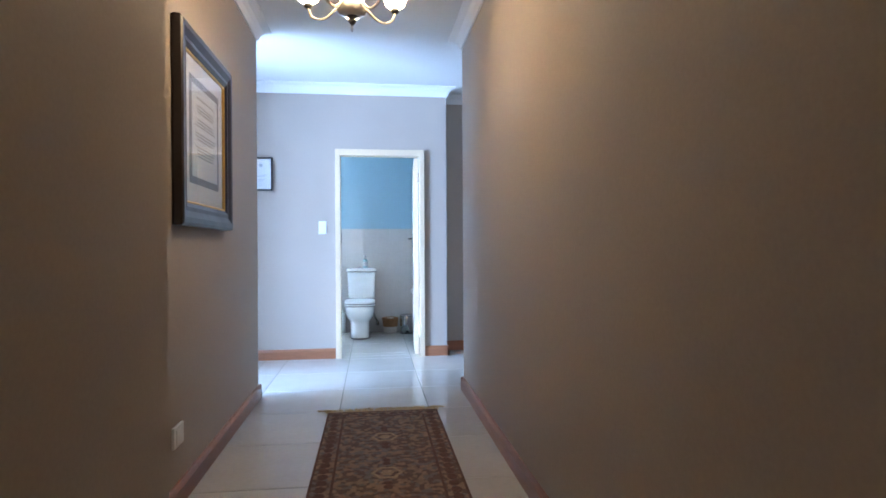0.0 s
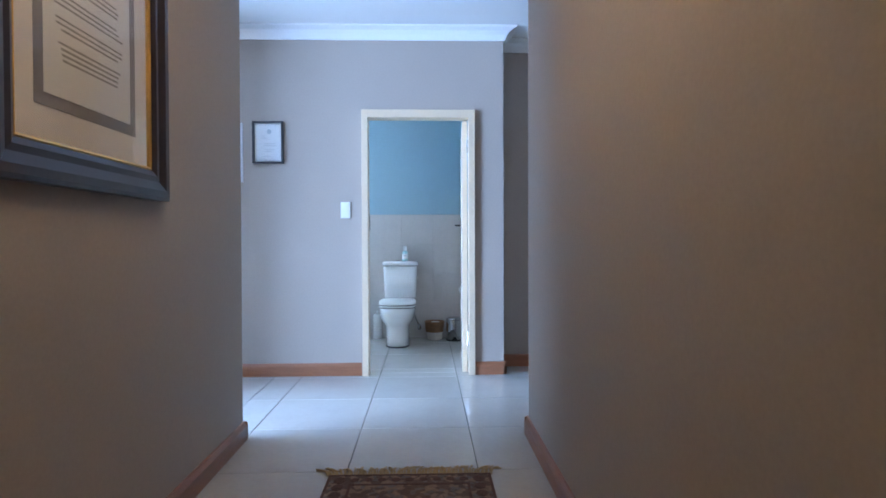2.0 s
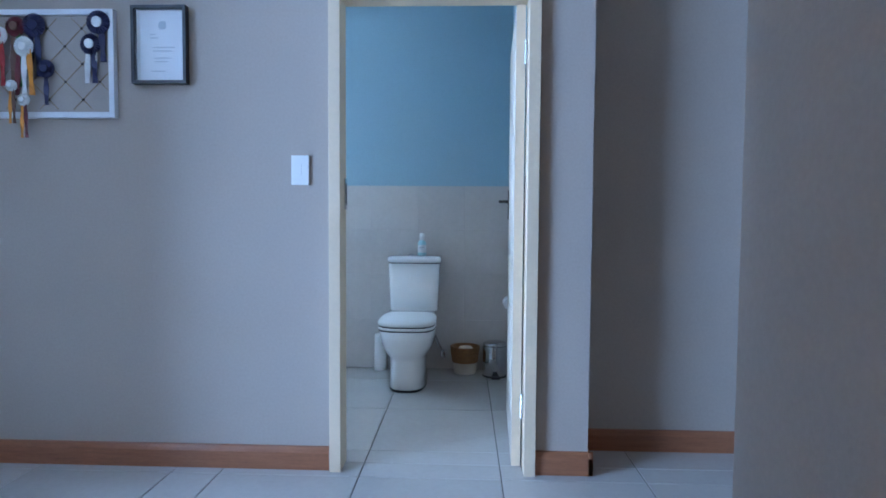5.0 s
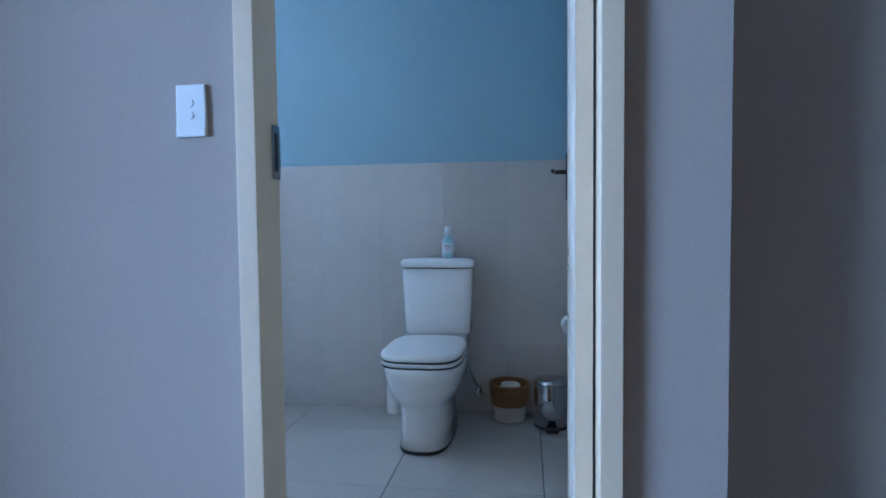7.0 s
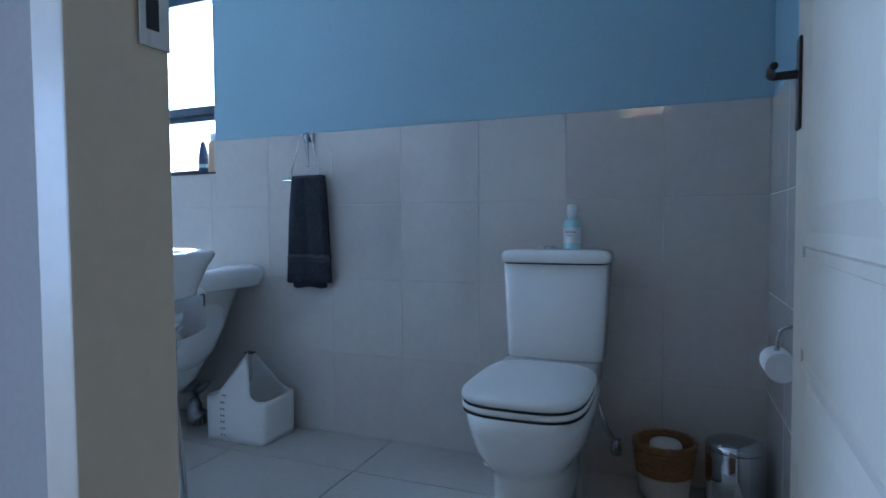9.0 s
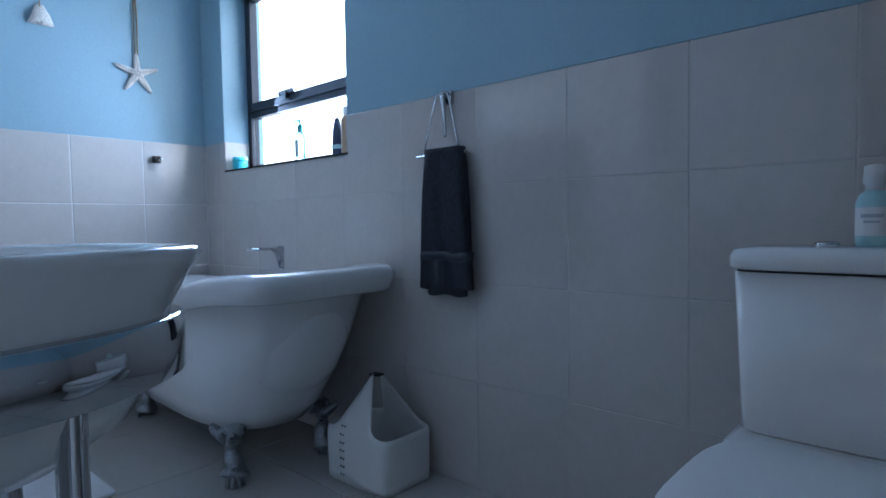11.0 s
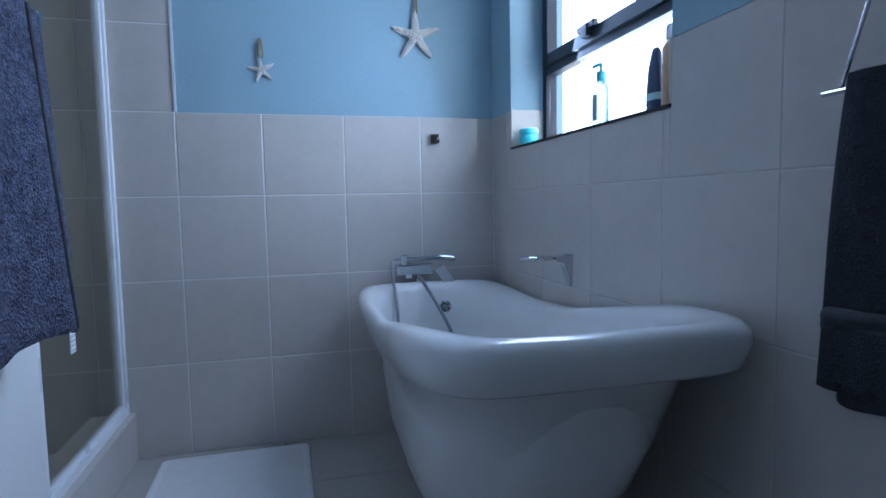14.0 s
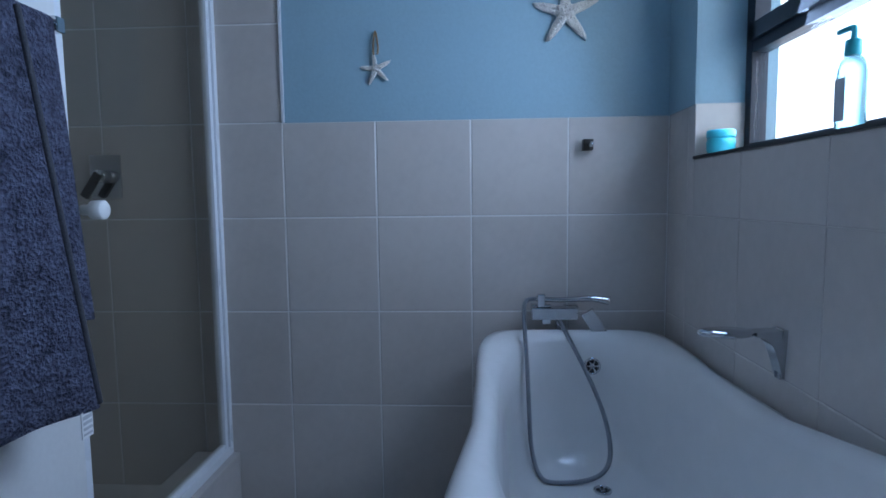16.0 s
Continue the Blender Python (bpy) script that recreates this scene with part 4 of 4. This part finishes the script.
def bath_mixer():
    t = thing("bath_mixer", "chrome bath mixer with hand shower and hose", "tap", at=(TAPX + 0.008, 6.575, 0.70))
    part("body", boxes((0.03, -0.09, -0.018, 0.075, 0.06, 0.022), bevel=0.004), M_CHROME, t)
    for y in (-0.065, 0.045):
        part("wall_union", boxes((0, y - 0.022, -0.02, 0.035, y + 0.022, 0.024), bevel=0.004), M_CHROME, t)
    part("cradle", boxes((0.045, -0.07, 0.022, 0.07, -0.045, 0.065), bevel=0.003), M_CHROME, t)
    part("lever", boxes((0.045, -0.055, -0.035, 0.062, -0.025, 0.03), bevel=0.003), M_CHROME, t)
    bm = boxes((-0.022, -0.008, -0.10, 0.022, 0.006, 0.0), bevel=0.003)
    bm.transform(pose(0.085, 0.085, 0.012, 0, 0, 90) @ pose(0, 0, 0, 0, -32, 0))
    part("spout_plate", bm, M_CHROME, t, "flat chrome waterfall spout")
    part("hand_shower", tube([(0.058, -0.075, 0.05), (0.06, 0.0, 0.046), (0.062, 0.1, 0.05), (0.06, 0.16, 0.042)], lambda u: 0.008 + 0.006 * u * u, 10), M_CHROME, t, smooth=True)
    part("hose", tube([(0.058, -0.075, 0.05), (0.075, -0.108, 0.045), (0.13, -0.120, 0.01), (0.215, -0.118, -0.12), (0.25, -0.115, -0.25), (0.275, -0.110, -0.36), (0.300, -0.090, -0.430), (0.315, -0.05, -0.447),
                       (0.305, 0.06, -0.440), (0.285, 0.115, -0.40), (0.25, 0.118, -0.31), (0.20, 0.085, -0.20), (0.13, 0.03, -0.08), (0.065, 0.0, -0.02)], 0.0068, 10, k=8), M_HOSE, t, "ribbed chrome shower hose", smooth=True)
    part("hose_nut", lathe([(0.01, -0.05), (0.011, -0.02)], 12, 0.062, 0.0), M_CHROME, t, smooth=True)


bath_mixer()


def wall_spout():
    t = thing("wall_spout", "chrome wall spout with a flat oval end", "tap", at=(-2.35, BACK - 0.008, 0.755))
    bm = bmesh.new()
    loft(bm, [[(-0.02, y, 0.05), (0.02, y, 0.05), (0.012, y, -0.055), (-0.008, y, -0.055)] for y in (0, -0.01)])
    part("wall_plate", bm, M_CHROME, t)
    bm = bmesh.new()
    rings = []
    for u in [i / 40 for i in range(41)]:
        y = -0.008 - 0.055 * u
        zt, zb = 0.048 - 0.004 * u, -0.05 + 0.085 * (1 - (1 - u) ** 3)
        w = 0.018 + 0.004 * u
        rings.append([(-w, y, zb), (w, y, zb), (w, y, zt), (-w, y, zt)])
    loft(bm, rings)
    part("arm", bm, M_CHROME, t)
    part("oval_end", loft(bmesh.new(), [oval(0, -0.115, hx, hy, z, 28) for hx, hy, z in ((0.026, 0.05, 0.034), (0.032, 0.058, 0.038), (0.032, 0.058, 0.044), (0.026, 0.05, 0.048))]), M_CHROME, t, smooth=True)


wall_spout()


def starfish(y, z, r, turn, thick, cord):
    t = thing("starfish", ("large" if r > 0.09 else "small") + " dried white starfish hanging on the blue wall", "starfish", "starfish on the wall", at=(TAPX + 0.004, y, z))
    bm = bmesh.new()
    n = 60

    def rad(a):
        u = abs(((a - turn) / (2 * math.pi / 5) + 0.5) % 1 - 0.5) * 2
        return r * (0.26 + 0.74 * (1 - u) ** 2.4)
    rings = []
    for s, h in ((1.0, 0.0), (1.0, 0.35), (0.9, 0.62), (0.7, 0.8), (0.4, 0.95), (0.12, 1.05)):
        rings.append([(thick * h * (0.55 + 0.45 * (1 - rad(a) / r)) + 0.001, s * rad(a) * math.cos(a), s * rad(a) * math.sin(a)) for a in [2 * math.pi * i / n for i in range(n)]])
    loft(bm, rings)
    star = part("star_body", bm, M_STAR, t, smooth=True)
    bm = bmesh.new()
    for k in range(5):
        a = turn + k * 2 * math.pi / 5
        for j in range(8):
            d = r * (0.1 + 0.11 * j)
            rr = r * 0.05 * (1 - j / 11)
            bmesh.ops.create_icosphere(bm, subdivisions=1, radius=rr, matrix=Matrix.Translation((thick * (0.95 - 0.07 * j), d * math.cos(a), d * math.sin(a))))
    part("nodules", bm, M_STAR, star)
    part("cord", tube([(0.006, -0.006, r * 0.75), (0.005, -0.008, cord * 0.6), (0.004, 0, cord), (0.005, 0.008, cord * 0.6), (0.006, 0.006, r * 0.75)], 0.0035, 6, k=4), M_ROPE, t, "jute hanging loop", smooth=True)


starfish(6.60, 1.675, 0.122, math.radians(92), 0.024, 0.42)
starfish(5.978, 1.512, 0.062, math.radians(100), 0.010, 0.122)
shell = thing("seashell", "white seashell hanging on the blue wall", "shell", at=(TAPX + 0.002, 6.20, 1.87))
part("shell_body", loft(bmesh.new(), [[(0.03 * math.sin(math.pi * min(u + 0.1, 1)) * (0.5 + 0.5 * math.cos(a)) + 0.001, (0.05 - 0.035 * u) * math.sin(a) * (1 + 0.06 * math.cos(9 * a)), -0.05 + 0.09 * u) for a in [2 * math.pi * i / 32 for i in range(32)]] for u in (0, 0.15, 0.35, 0.6, 0.85, 1)]), M_STAR, shell, smooth=True)
part("cord", tube([(0.004, 0, 0.03), (0.004, 0, 0.3)], 0.003, 6, k=1), M_ROPE, shell)

hook = thing("robe_hook", "small square dark metal robe hook on the tiles", "hook", at=(TAPX + 0.008, 6.672, 1.25))
part("block", boxes((0, -0.016, -0.018, 0.03, 0.016, 0.018), bevel=0.003), M_BRONZE, hook)
part("peg", tube([(0.028, 0, 0), (0.05, 0.004, -0.004), (0.06, 0.006, 0.004)], 0.006, 8), M_CHROME, hook, smooth=True)


def basin():
    t = thing("wash_basin", "white ceramic basin on a chrome ring washstand", "basin", at=(-0.93, 5.50, 0))
    def ov(hx, hy, z, p=2.1):
        return [(x, max(y, -0.193), zz) for x, y, zz in oval(0, 0, hx * 0.95, hy * 1.11, z, 64, p)]
    bm = bmesh.new()
    loft(bm, [ov(0.240, 0.270, 0.735), ov(0.246, 0.278, 0.765), ov(0.256, 0.290, 0.80), ov(0.270, 0.310, 0.84), ov(0.281, 0.322, 0.858), ov(0.285, 0.326, 0.867), ov(0.281, 0.322, 0.875), ov(0.268, 0.305, 0.877),
              [(x, y + 0.06, z) for x, y, z in oval(0, 0.0, 0.215, 0.225, 0.872, 64, 2.2)], [(x, y + 0.06, z) for x, y, z in oval(0, 0.0, 0.205, 0.215, 0.855, 64, 2.2)], [(x, y + 0.06, z) for x, y, z in oval(0, 0, 0.165, 0.17, 0.78, 64, 2.2)], [(x, y + 0.06, z) for x, y, z in oval(0, 0, 0.08, 0.07, 0.752, 64, 2)]])
    part("bowl", bm, M_CERAMIC, t, smooth=True)
    bm = bmesh.new()
    loft(bm, [ov(0.240, 0.270, 0.702), ov(0.262, 0.294, 0.702), ov(0.268, 0.301, 0.706), ov(0.268, 0.301, 0.780), ov(0.263, 0.295, 0.784), ov(0.240, 0.270, 0.784)], False, False)
    part("ring", bm, M_CHROME, t, "broad polished chrome ring", smooth=True)
    part("underside", loft(bmesh.new(), [ov(0.07, 0.07, 0.585, 2.4), ov(0.15, 0.165, 0.605, 2.4), ov(0.205, 0.23, 0.65, 2.3), ov(0.236, 0.266, 0.715)]), M_CERAMIC, t, smooth=True)
    for sx in (-1, 1):
        part("leg", tube([(sx * 0.175, 0.145, 0.71), (sx * 0.175, 0.145, 0.55), (sx * 0.185, 0.155, 0.35), (sx * 0.185, 0.155, 0.15), (sx * 0.175, 0.145, 0.001)], 0.017, 14), M_CHROME, t, "curved chrome leg", smooth=True)
    part("tap", tube([(0, -0.13, 0.876), (0, -0.13, 0.97), (0, -0.11, 1.0), (0, -0.03, 0.99)], 0.014, 12), M_CHROME, t, smooth=True)
    part("waste_pipe", tube([(0, 0, 0.61), (0, 0, 0.45), (0, -0.05, 0.40), (0, -0.10, 0.45), (0, -0.19, 0.46)], 0.02, 12), M_CHROME, t, smooth=True)


basin()


def shower():
    kerb = structure("shower_kerb", boxes((TAPX, 5.30, 0.0005, -2.32, 5.458, 0.187), bevel=0.004), M_TILE, "tiled shower kerb", "kerb")
    structure("shower_tray", boxes((TAPX, 4.40, 0.0005, -2.32, 5.30, 0.06)), M_TILE, "tiled shower floor", "shower floor")
    t = thing("shower_screen", "clear glass shower door in a white aluminium frame", "shower screen", at=(0, 5.416, 0.187))
    part("wall_channel", boxes((TAPX + 0.002, -0.02, 0, TAPX + 0.03, 0.02, 1.88), (TAPX + 0.03, -0.012, 0, TAPX + 0.05, 0.012, 1.88), bevel=0.002), M_WHALU, t)
    part("bottom_rail", boxes((TAPX + 0.03, -0.02, 0.0005, -2.345, 0.02, 0.03), (TAPX + 0.03, -0.01, 0.03, -2.345, 0.01, 0.045), bevel=0.002), M_WHALU, t)
    part("top_rail", boxes((TAPX + 0.03, -0.02, 1.84, -2.345, 0.02, 1.88), bevel=0.002), M_WHALU, t)
    part("hinge_channel", boxes((-2.345, -0.02, 0, -2.322, 0.02, 1.88), bevel=0.002), M_WHALU, t)
    pane = part("glass_pane", boxes((TAPX + 0.05, -0.003, 0.045, -2.345, 0.003, 1.84)), M_SHGLASS, t)
    pane.visible_shadow = False
    bm = lathe([(0.012, 0), (0.012, 0.022), (0.021, 0.024), (0.022, 0.05), (0.019, 0.053)], 20)
    bm.transform(pose(-2.395, 0.003, 0.878, -90))
    part("knob", bm, M_PLASTIC, t, "round white door knob", smooth=True)
    v = thing("shower_valve", "chrome shower mixer valve on a square plate", "tap", at=(TAPX + 0.008, 5.03, 1.17))
    part("plate", boxes((0, -0.055, -0.075, 0.006, 0.055, 0.075), bevel=0.002), M_CHROME, v)
    part("hub", tube([(0.006, 0, 0), (0.05, 0, 0)], 0.022, 16, k=1), M_CHROME, v, smooth=True)
    bm = boxes((0.045, -0.014, -0.085, 0.058, 0.014, 0.012), bevel=0.003)
    bm.transform(pose(0, 0, 0, -35))
    part("lever", bm, M_BRONZE, v)


shower()


def bath_towel():
    r = thing("towel_rail", "chrome towel rail on the white wall", "towel rail", at=(-1.86, 5.44, 1.405))
    part("bar", tube([(-0.335, 0.10, 0), (0.335, 0.10, 0)], 0.009, 12, k=1), M_CHROME, r, smooth=True)
    for x in (-0.325, 0.325):
        part("bracket", boxes((x - 0.012, 0.0005, -0.014, x + 0.012, 0.11, 0.014), bevel=0.004), M_CHROME, r)
    t = thing("bath_towel", "slate blue terry bath towel hung over the rail", "towel", at=(-1.86, 5.54, 0))

    def drape(rad, far, far_low, near, front_foot, back_foot, flare, fold, thick):
        """A cloth over the rail: far and far_low are the end of its edge at the rail and at the foot."""
        prof = [(rad, front_foot + (1.40 - front_foot) * i / 27) for i in range(28)]
        prof += [(rad * math.cos(math.pi * a / 8), 1.40 + rad * math.sin(math.pi * a / 8)) for a in range(1, 8)]
        prof += [(-rad, 1.40 - (1.40 - back_foot) * i / 17) for i in range(18)]
        nx = 44
        rows = []
        for y, z in prof:
            d = max(0, (1.40 - z) / 0.7)
            out, inn = [], []
            for i in range(nx + 1):
                q = i / nx
                end = far + (far_low - far) * d
                x = end + q * (near - end)
                w = 0.0
                if y > 0:
                    w = fold * d * (math.sin(11 * q + 1.0) + 0.45 * math.sin(23 * q) + 1.2) + flare * d ** 1.3 * (1 - q) ** 2
                lift = 0.02 * math.sin(4 * q) * d
                n = Vector((0, y, z - 1.40)).normalized() if z > 1.40 else Vector((0, math.copysign(1, y), 0))
                out.append((x, y + w, z + lift))
                inn.append((x, y + w - n.y * thick, z + lift - n.z * thick))
            rows.append(out + inn[::-1])
        return loft(bmesh.new(), rows)

    part("under_layer", drape(0.0165, -0.298, -0.335, 0.26, 0.86, 0.84, 0.02, 0.004, 0.006), M_TOWEL, t, smooth=True)
    part("cloth", drape(0.028, -0.20, -0.315, 0.27, 0.69, 0.80, 0.002, 0.006, 0.010), M_TOWEL, t, smooth=True)
    hem = [(-0.20 - 0.115 * d, 0.028 + 0.006 * d * (math.sin(1.0) + 1.2) + 0.002 * d ** 1.3, 1.40 - 0.7 * d) for d in [i / 14 for i in range(15)]]
    part("hem", tube(hem, 0.0065, 8, k=2), M_BAND, t, "flat stitched hem", smooth=True)
    part("care_label", boxes((-0.290, 0.043, 0.65, -0.260, 0.045, 0.70)), M_WPAPER, t, "small white care label")
    part("label_print", boxes(*[(-0.287, 0.0448, 0.655 + 0.010 * k, -0.264, 0.0456, 0.659 + 0.011 * k) for k in range(4)]), M_FAINT, t)


bath_towel()
m_ = thing("bath_mat", "white terry bath mat lying on the floor", "bath mat", at=(-2.56, 5.838, 0.001), turn=1)
bm = bmesh.new()
loft(bm, [oval(0, 0, hx, hy, z, 64, 40) for hx, hy, z in ((0.455, 0.272, 0.0), (0.458, 0.275, 0.004), (0.455, 0.272, 0.010), (0.445, 0.262, 0.012), (0.43, 0.247, 0.009), (0.42, 0.237, 0.0095))])
part("terry", bm, M_MAT, m_)

# things on the sill
SZ = WZ0 + 0.0045
jar = thing("cosmetic_jar", "small turquoise cosmetic jar on the window sill", "jar", at=(-2.795, 6.985, SZ))
part("pot", lathe([(0.03, 0), (0.036, 0.008), (0.038, 0.03), (0.035, 0.045)], 24), M_TURQ, jar, smooth=True)
part("lid", lathe([(0.037, 0.045), (0.038, 0.048), (0.038, 0.062), (0.034, 0.066)], 24), M_TURQ, jar, smooth=True)
pump = thing("pump_bottle", "clear aqua pump bottle with turquoise head on the sill", "bottle", at=(-2.255, 6.99, SZ))
part("body", loft(bmesh.new(), [oval(0, 0, hx, hy, z, 28, 3) for hx, hy, z in ((0.026, 0.02, 0), (0.028, 0.022, 0.006), (0.028, 0.022, 0.12), (0.022, 0.018, 0.14), (0.013, 0.013, 0.148))]), M_SOAP, pump, smooth=True)
part("collar", lathe([(0.014, 0.147), (0.016, 0.152), (0.015, 0.178), (0.006, 0.182)], 16), M_TURQ, pump, "turquoise pump collar", smooth=True)
pump.scale = (0.92, 0.92, 0.92)
head = part("pump_head", tube([(0, 0, 0.18), (0, 0, 0.20), (-0.004, -0.003, 0.203), (-0.03, -0.012, 0.2)], 0.006, 8, k=3), M_TURQ, pump, smooth=True)
part("label", boxes((-0.016, -0.0236, 0.02, 0.016, -0.0222, 0.105)), M_LABEL, pump, "grey printed label")
dark = thing("shampoo_bottle", "navy tapered toiletry bottle on the window sill", "bottle", at=(-1.962, 6.975, SZ))
part("body", loft(bmesh.new(), [oval(0, 0, hx, hy, z, 28, 2.6) for hx, hy, z in ((0.032, 0.02, 0), (0.035, 0.022, 0.006), (0.035, 0.022, 0.05), (0.028, 0.019, 0.12), (0.014, 0.012, 0.172), (0.006, 0.006, 0.18))]), M_NAVY, dark, smooth=True)
part("label_stripe", loft(bmesh.new(), [oval(0, 0, hx, hy, z, 28, 2.6) for hx, hy, z in ((0.0356, 0.0226, 0.03), (0.0356, 0.0226, 0.05))], False, False), M_AQUA, dark, smooth=True)
dark.scale = (0.82, 0.82, 0.88)
peach = thing("lotion_bottle", "peach lotion bottle with white cap on the sill", "bottle", at=(-1.893, 6.978, SZ))
part("body", lathe([(0.028, 0), (0.03, 0.005), (0.03, 0.14), (0.022, 0.155), (0.016, 0.16)], 22), M_PEACH, peach, smooth=True)
part("cap", lathe([(0.02, 0.158), (0.021, 0.162), (0.021, 0.19), (0.018, 0.194)], 20), M_WPAPER, peach, smooth=True)

# ---- tiles: wall and floor pieces ----
CACHE = {}


def tile_mesh(a, b, th, material):
    key = (round(a, 4), round(b, 4), th, material.name)
    if key not in CACHE:
        bm = bmesh.new()
        c = 0.0022
        loft(bm, [[(-a / 2 + d, -b / 2 + d, z), (a / 2 - d, -b / 2 + d, z), (a / 2 - d, b / 2 - d, z), (-a / 2 + d, b / 2 - d, z)] for d, z in ((0, 0), (0, th - c * 0.7), (c, th))], False, True)
        bmesh.ops.recalc_face_normals(bm, faces=bm.faces)
        me = bpy.data.meshes.new("tile")
        bm.to_mesh(me)
        bm.free()
        me.materials.append(material)
        CACHE[key] = me
    return CACHE[key]


def lay(parent, us, vs, m, th, material, joint, skip=None, name="tile"):
    """Tiles between the joint lines us and vs, in the plane that m turns from z up."""
    for u0, u1 in zip(us, us[1:]):
        for v0, v1 in zip(vs, vs[1:]):
            if u1 - u0 < 0.02 or v1 - v0 < 0.02 or (skip and skip(u0, u1, v0, v1)):
                continue
            ob = new(name, tile_mesh(u1 - u0 - joint, v1 - v0 - joint, th, material))
            ob.parent = parent
            ob.matrix_local = m @ Matrix.Translation(((u0 + u1) / 2, (v0 + v1) / 2, 0))


ROWS = [0.0, 0.365, 0.697, 1.022, 1.343]
TALL = ROWS + [1.343 + 0.325 * k for k in range(1, 4)]
part("grout_bed", boxes((TAPX, BACK - 0.0065, 0, WX0, BACK, 1.336), (WX1, BACK - 0.0065, 0, RX, BACK, 1.336), (WX0, BACK - 0.0065, 0, WX1, BACK, WZ0 - 0.002)), M_GROUTB, wall_back)
part("plaster_coat", boxes((TAPX + 0.001, BACK - 0.0075, 1.3435, WX0 - 0.001, BACK, H - 0.001), (WX1 + 0.001, BACK - 0.0075, 1.3435, RX - 0.001, BACK, H - 0.001)), M_BLUE, wall_back)
part("grout_bed", boxes((TAPX, 4.4, 0, TAPX + 0.0065, 5.655, 2.316), (TAPX, 5.655, 0, TAPX + 0.0065, BACK - 0.0065, 1.341)), M_GROUT, wall_tap)
part("grout_bed", boxes((RX - 0.0065, 5.345, 0, RX, BACK - 0.0065, 1.341)), M_GROUT, wall_right)
cols = [TAPX + 0.008] + [x for x in [-0.163 - 0.343 * k for k in range(9, -3, -1)] if TAPX + 0.02 < x < RX - 0.02] + [RX - 0.008]
wide = sorted(cols)
cols = sorted(cols + [WX0, WX1])
BM = Matrix(((1, 0, 0, 0), (0, 0, -1, BACK - 0.001), (0, 1, 0, 0), (0, 0, 0, 1)))
lay(wall_back, wide, ROWS[:3] + [1.022], BM, 0.007, M_TILE, 0.0016)
lay(wall_back, cols, [1.022, WZ0 - 0.004], BM, 0.007, M_TILE, 0.0016, lambda a, b, c, d: not (a >= WX0 - 0.01 and b <= WX1 + 0.01))
lay(wall_back, cols, ROWS[3:5], BM, 0.007, M_TILE, 0.0016, lambda a, b, c, d: a >= WX0 - 0.01 and b <= WX1 + 0.01)
TM = Matrix(((0, 0, 1, TAPX + 0.001), (1, 0, 0, 0), (0, 1, 0, 0), (0, 0, 0, 1)))
lay(wall_tap, [5.655, 5.972, 6.291, 6.612, BACK - 0.008], ROWS, TM, 0.007, M_TILE, 0.0035)
lay(wall_tap, [4.40, 4.705, 5.022, 5.338, 5.655], TALL, TM, 0.007, M_TILE, 0.0035)
part("tile_trim", boxes((TAPX + 0.004, 5.655, 1.343, TAPX + 0.014, 5.663, 2.32)), M_WHALU, wall_tap, "white edge trim of the tall tiles")
RM = Matrix(((0, 0, -1, RX - 0.001), (1, 0, 0, 0), (0, 1, 0, 0), (0, 0, 0, 1)))
lay(wall_right, [5.37, 5.60, 5.94, 6.28, 6.62, BACK - 0.008], ROWS, RM, 0.007, M_TILE, 0.003)

FX = [-0.262 + 0.605 * k for k in range(-4, 4)]
FM = Matrix.Translation((0, 0, -0.0075))
lay(base, [-0.95] + [x for x in FX if -0.9 < x < 0.7] + [0.76], [3.319 - 0.603 * k for k in range(10, -1, -1)], FM, 0.0075, M_FLOOR, 0.004)
lay(base, [-4.8, -4.1, -3.5, -2.895, -2.29, -1.685, -1.078] + [x for x in FX if x > -0.9] + [1.99], [3.319, 3.922, 4.525, 5.128, 5.27], FM, 0.0075, M_FLOOR, 0.004)
lay(base, [0.732, 0.948, 1.553, 1.99], [5.27, 5.48], FM, 0.0075, M_FLOOR, 0.004)
lay(base, [TAPX, -2.70, -2.10, -1.495, -0.905, -0.262, 0.343, RX], [5.27, 5.41, 6.012, 6.613, BACK], FM, 0.0075, M_FLOOR, 0.004, lambda a, b, c, d: False)
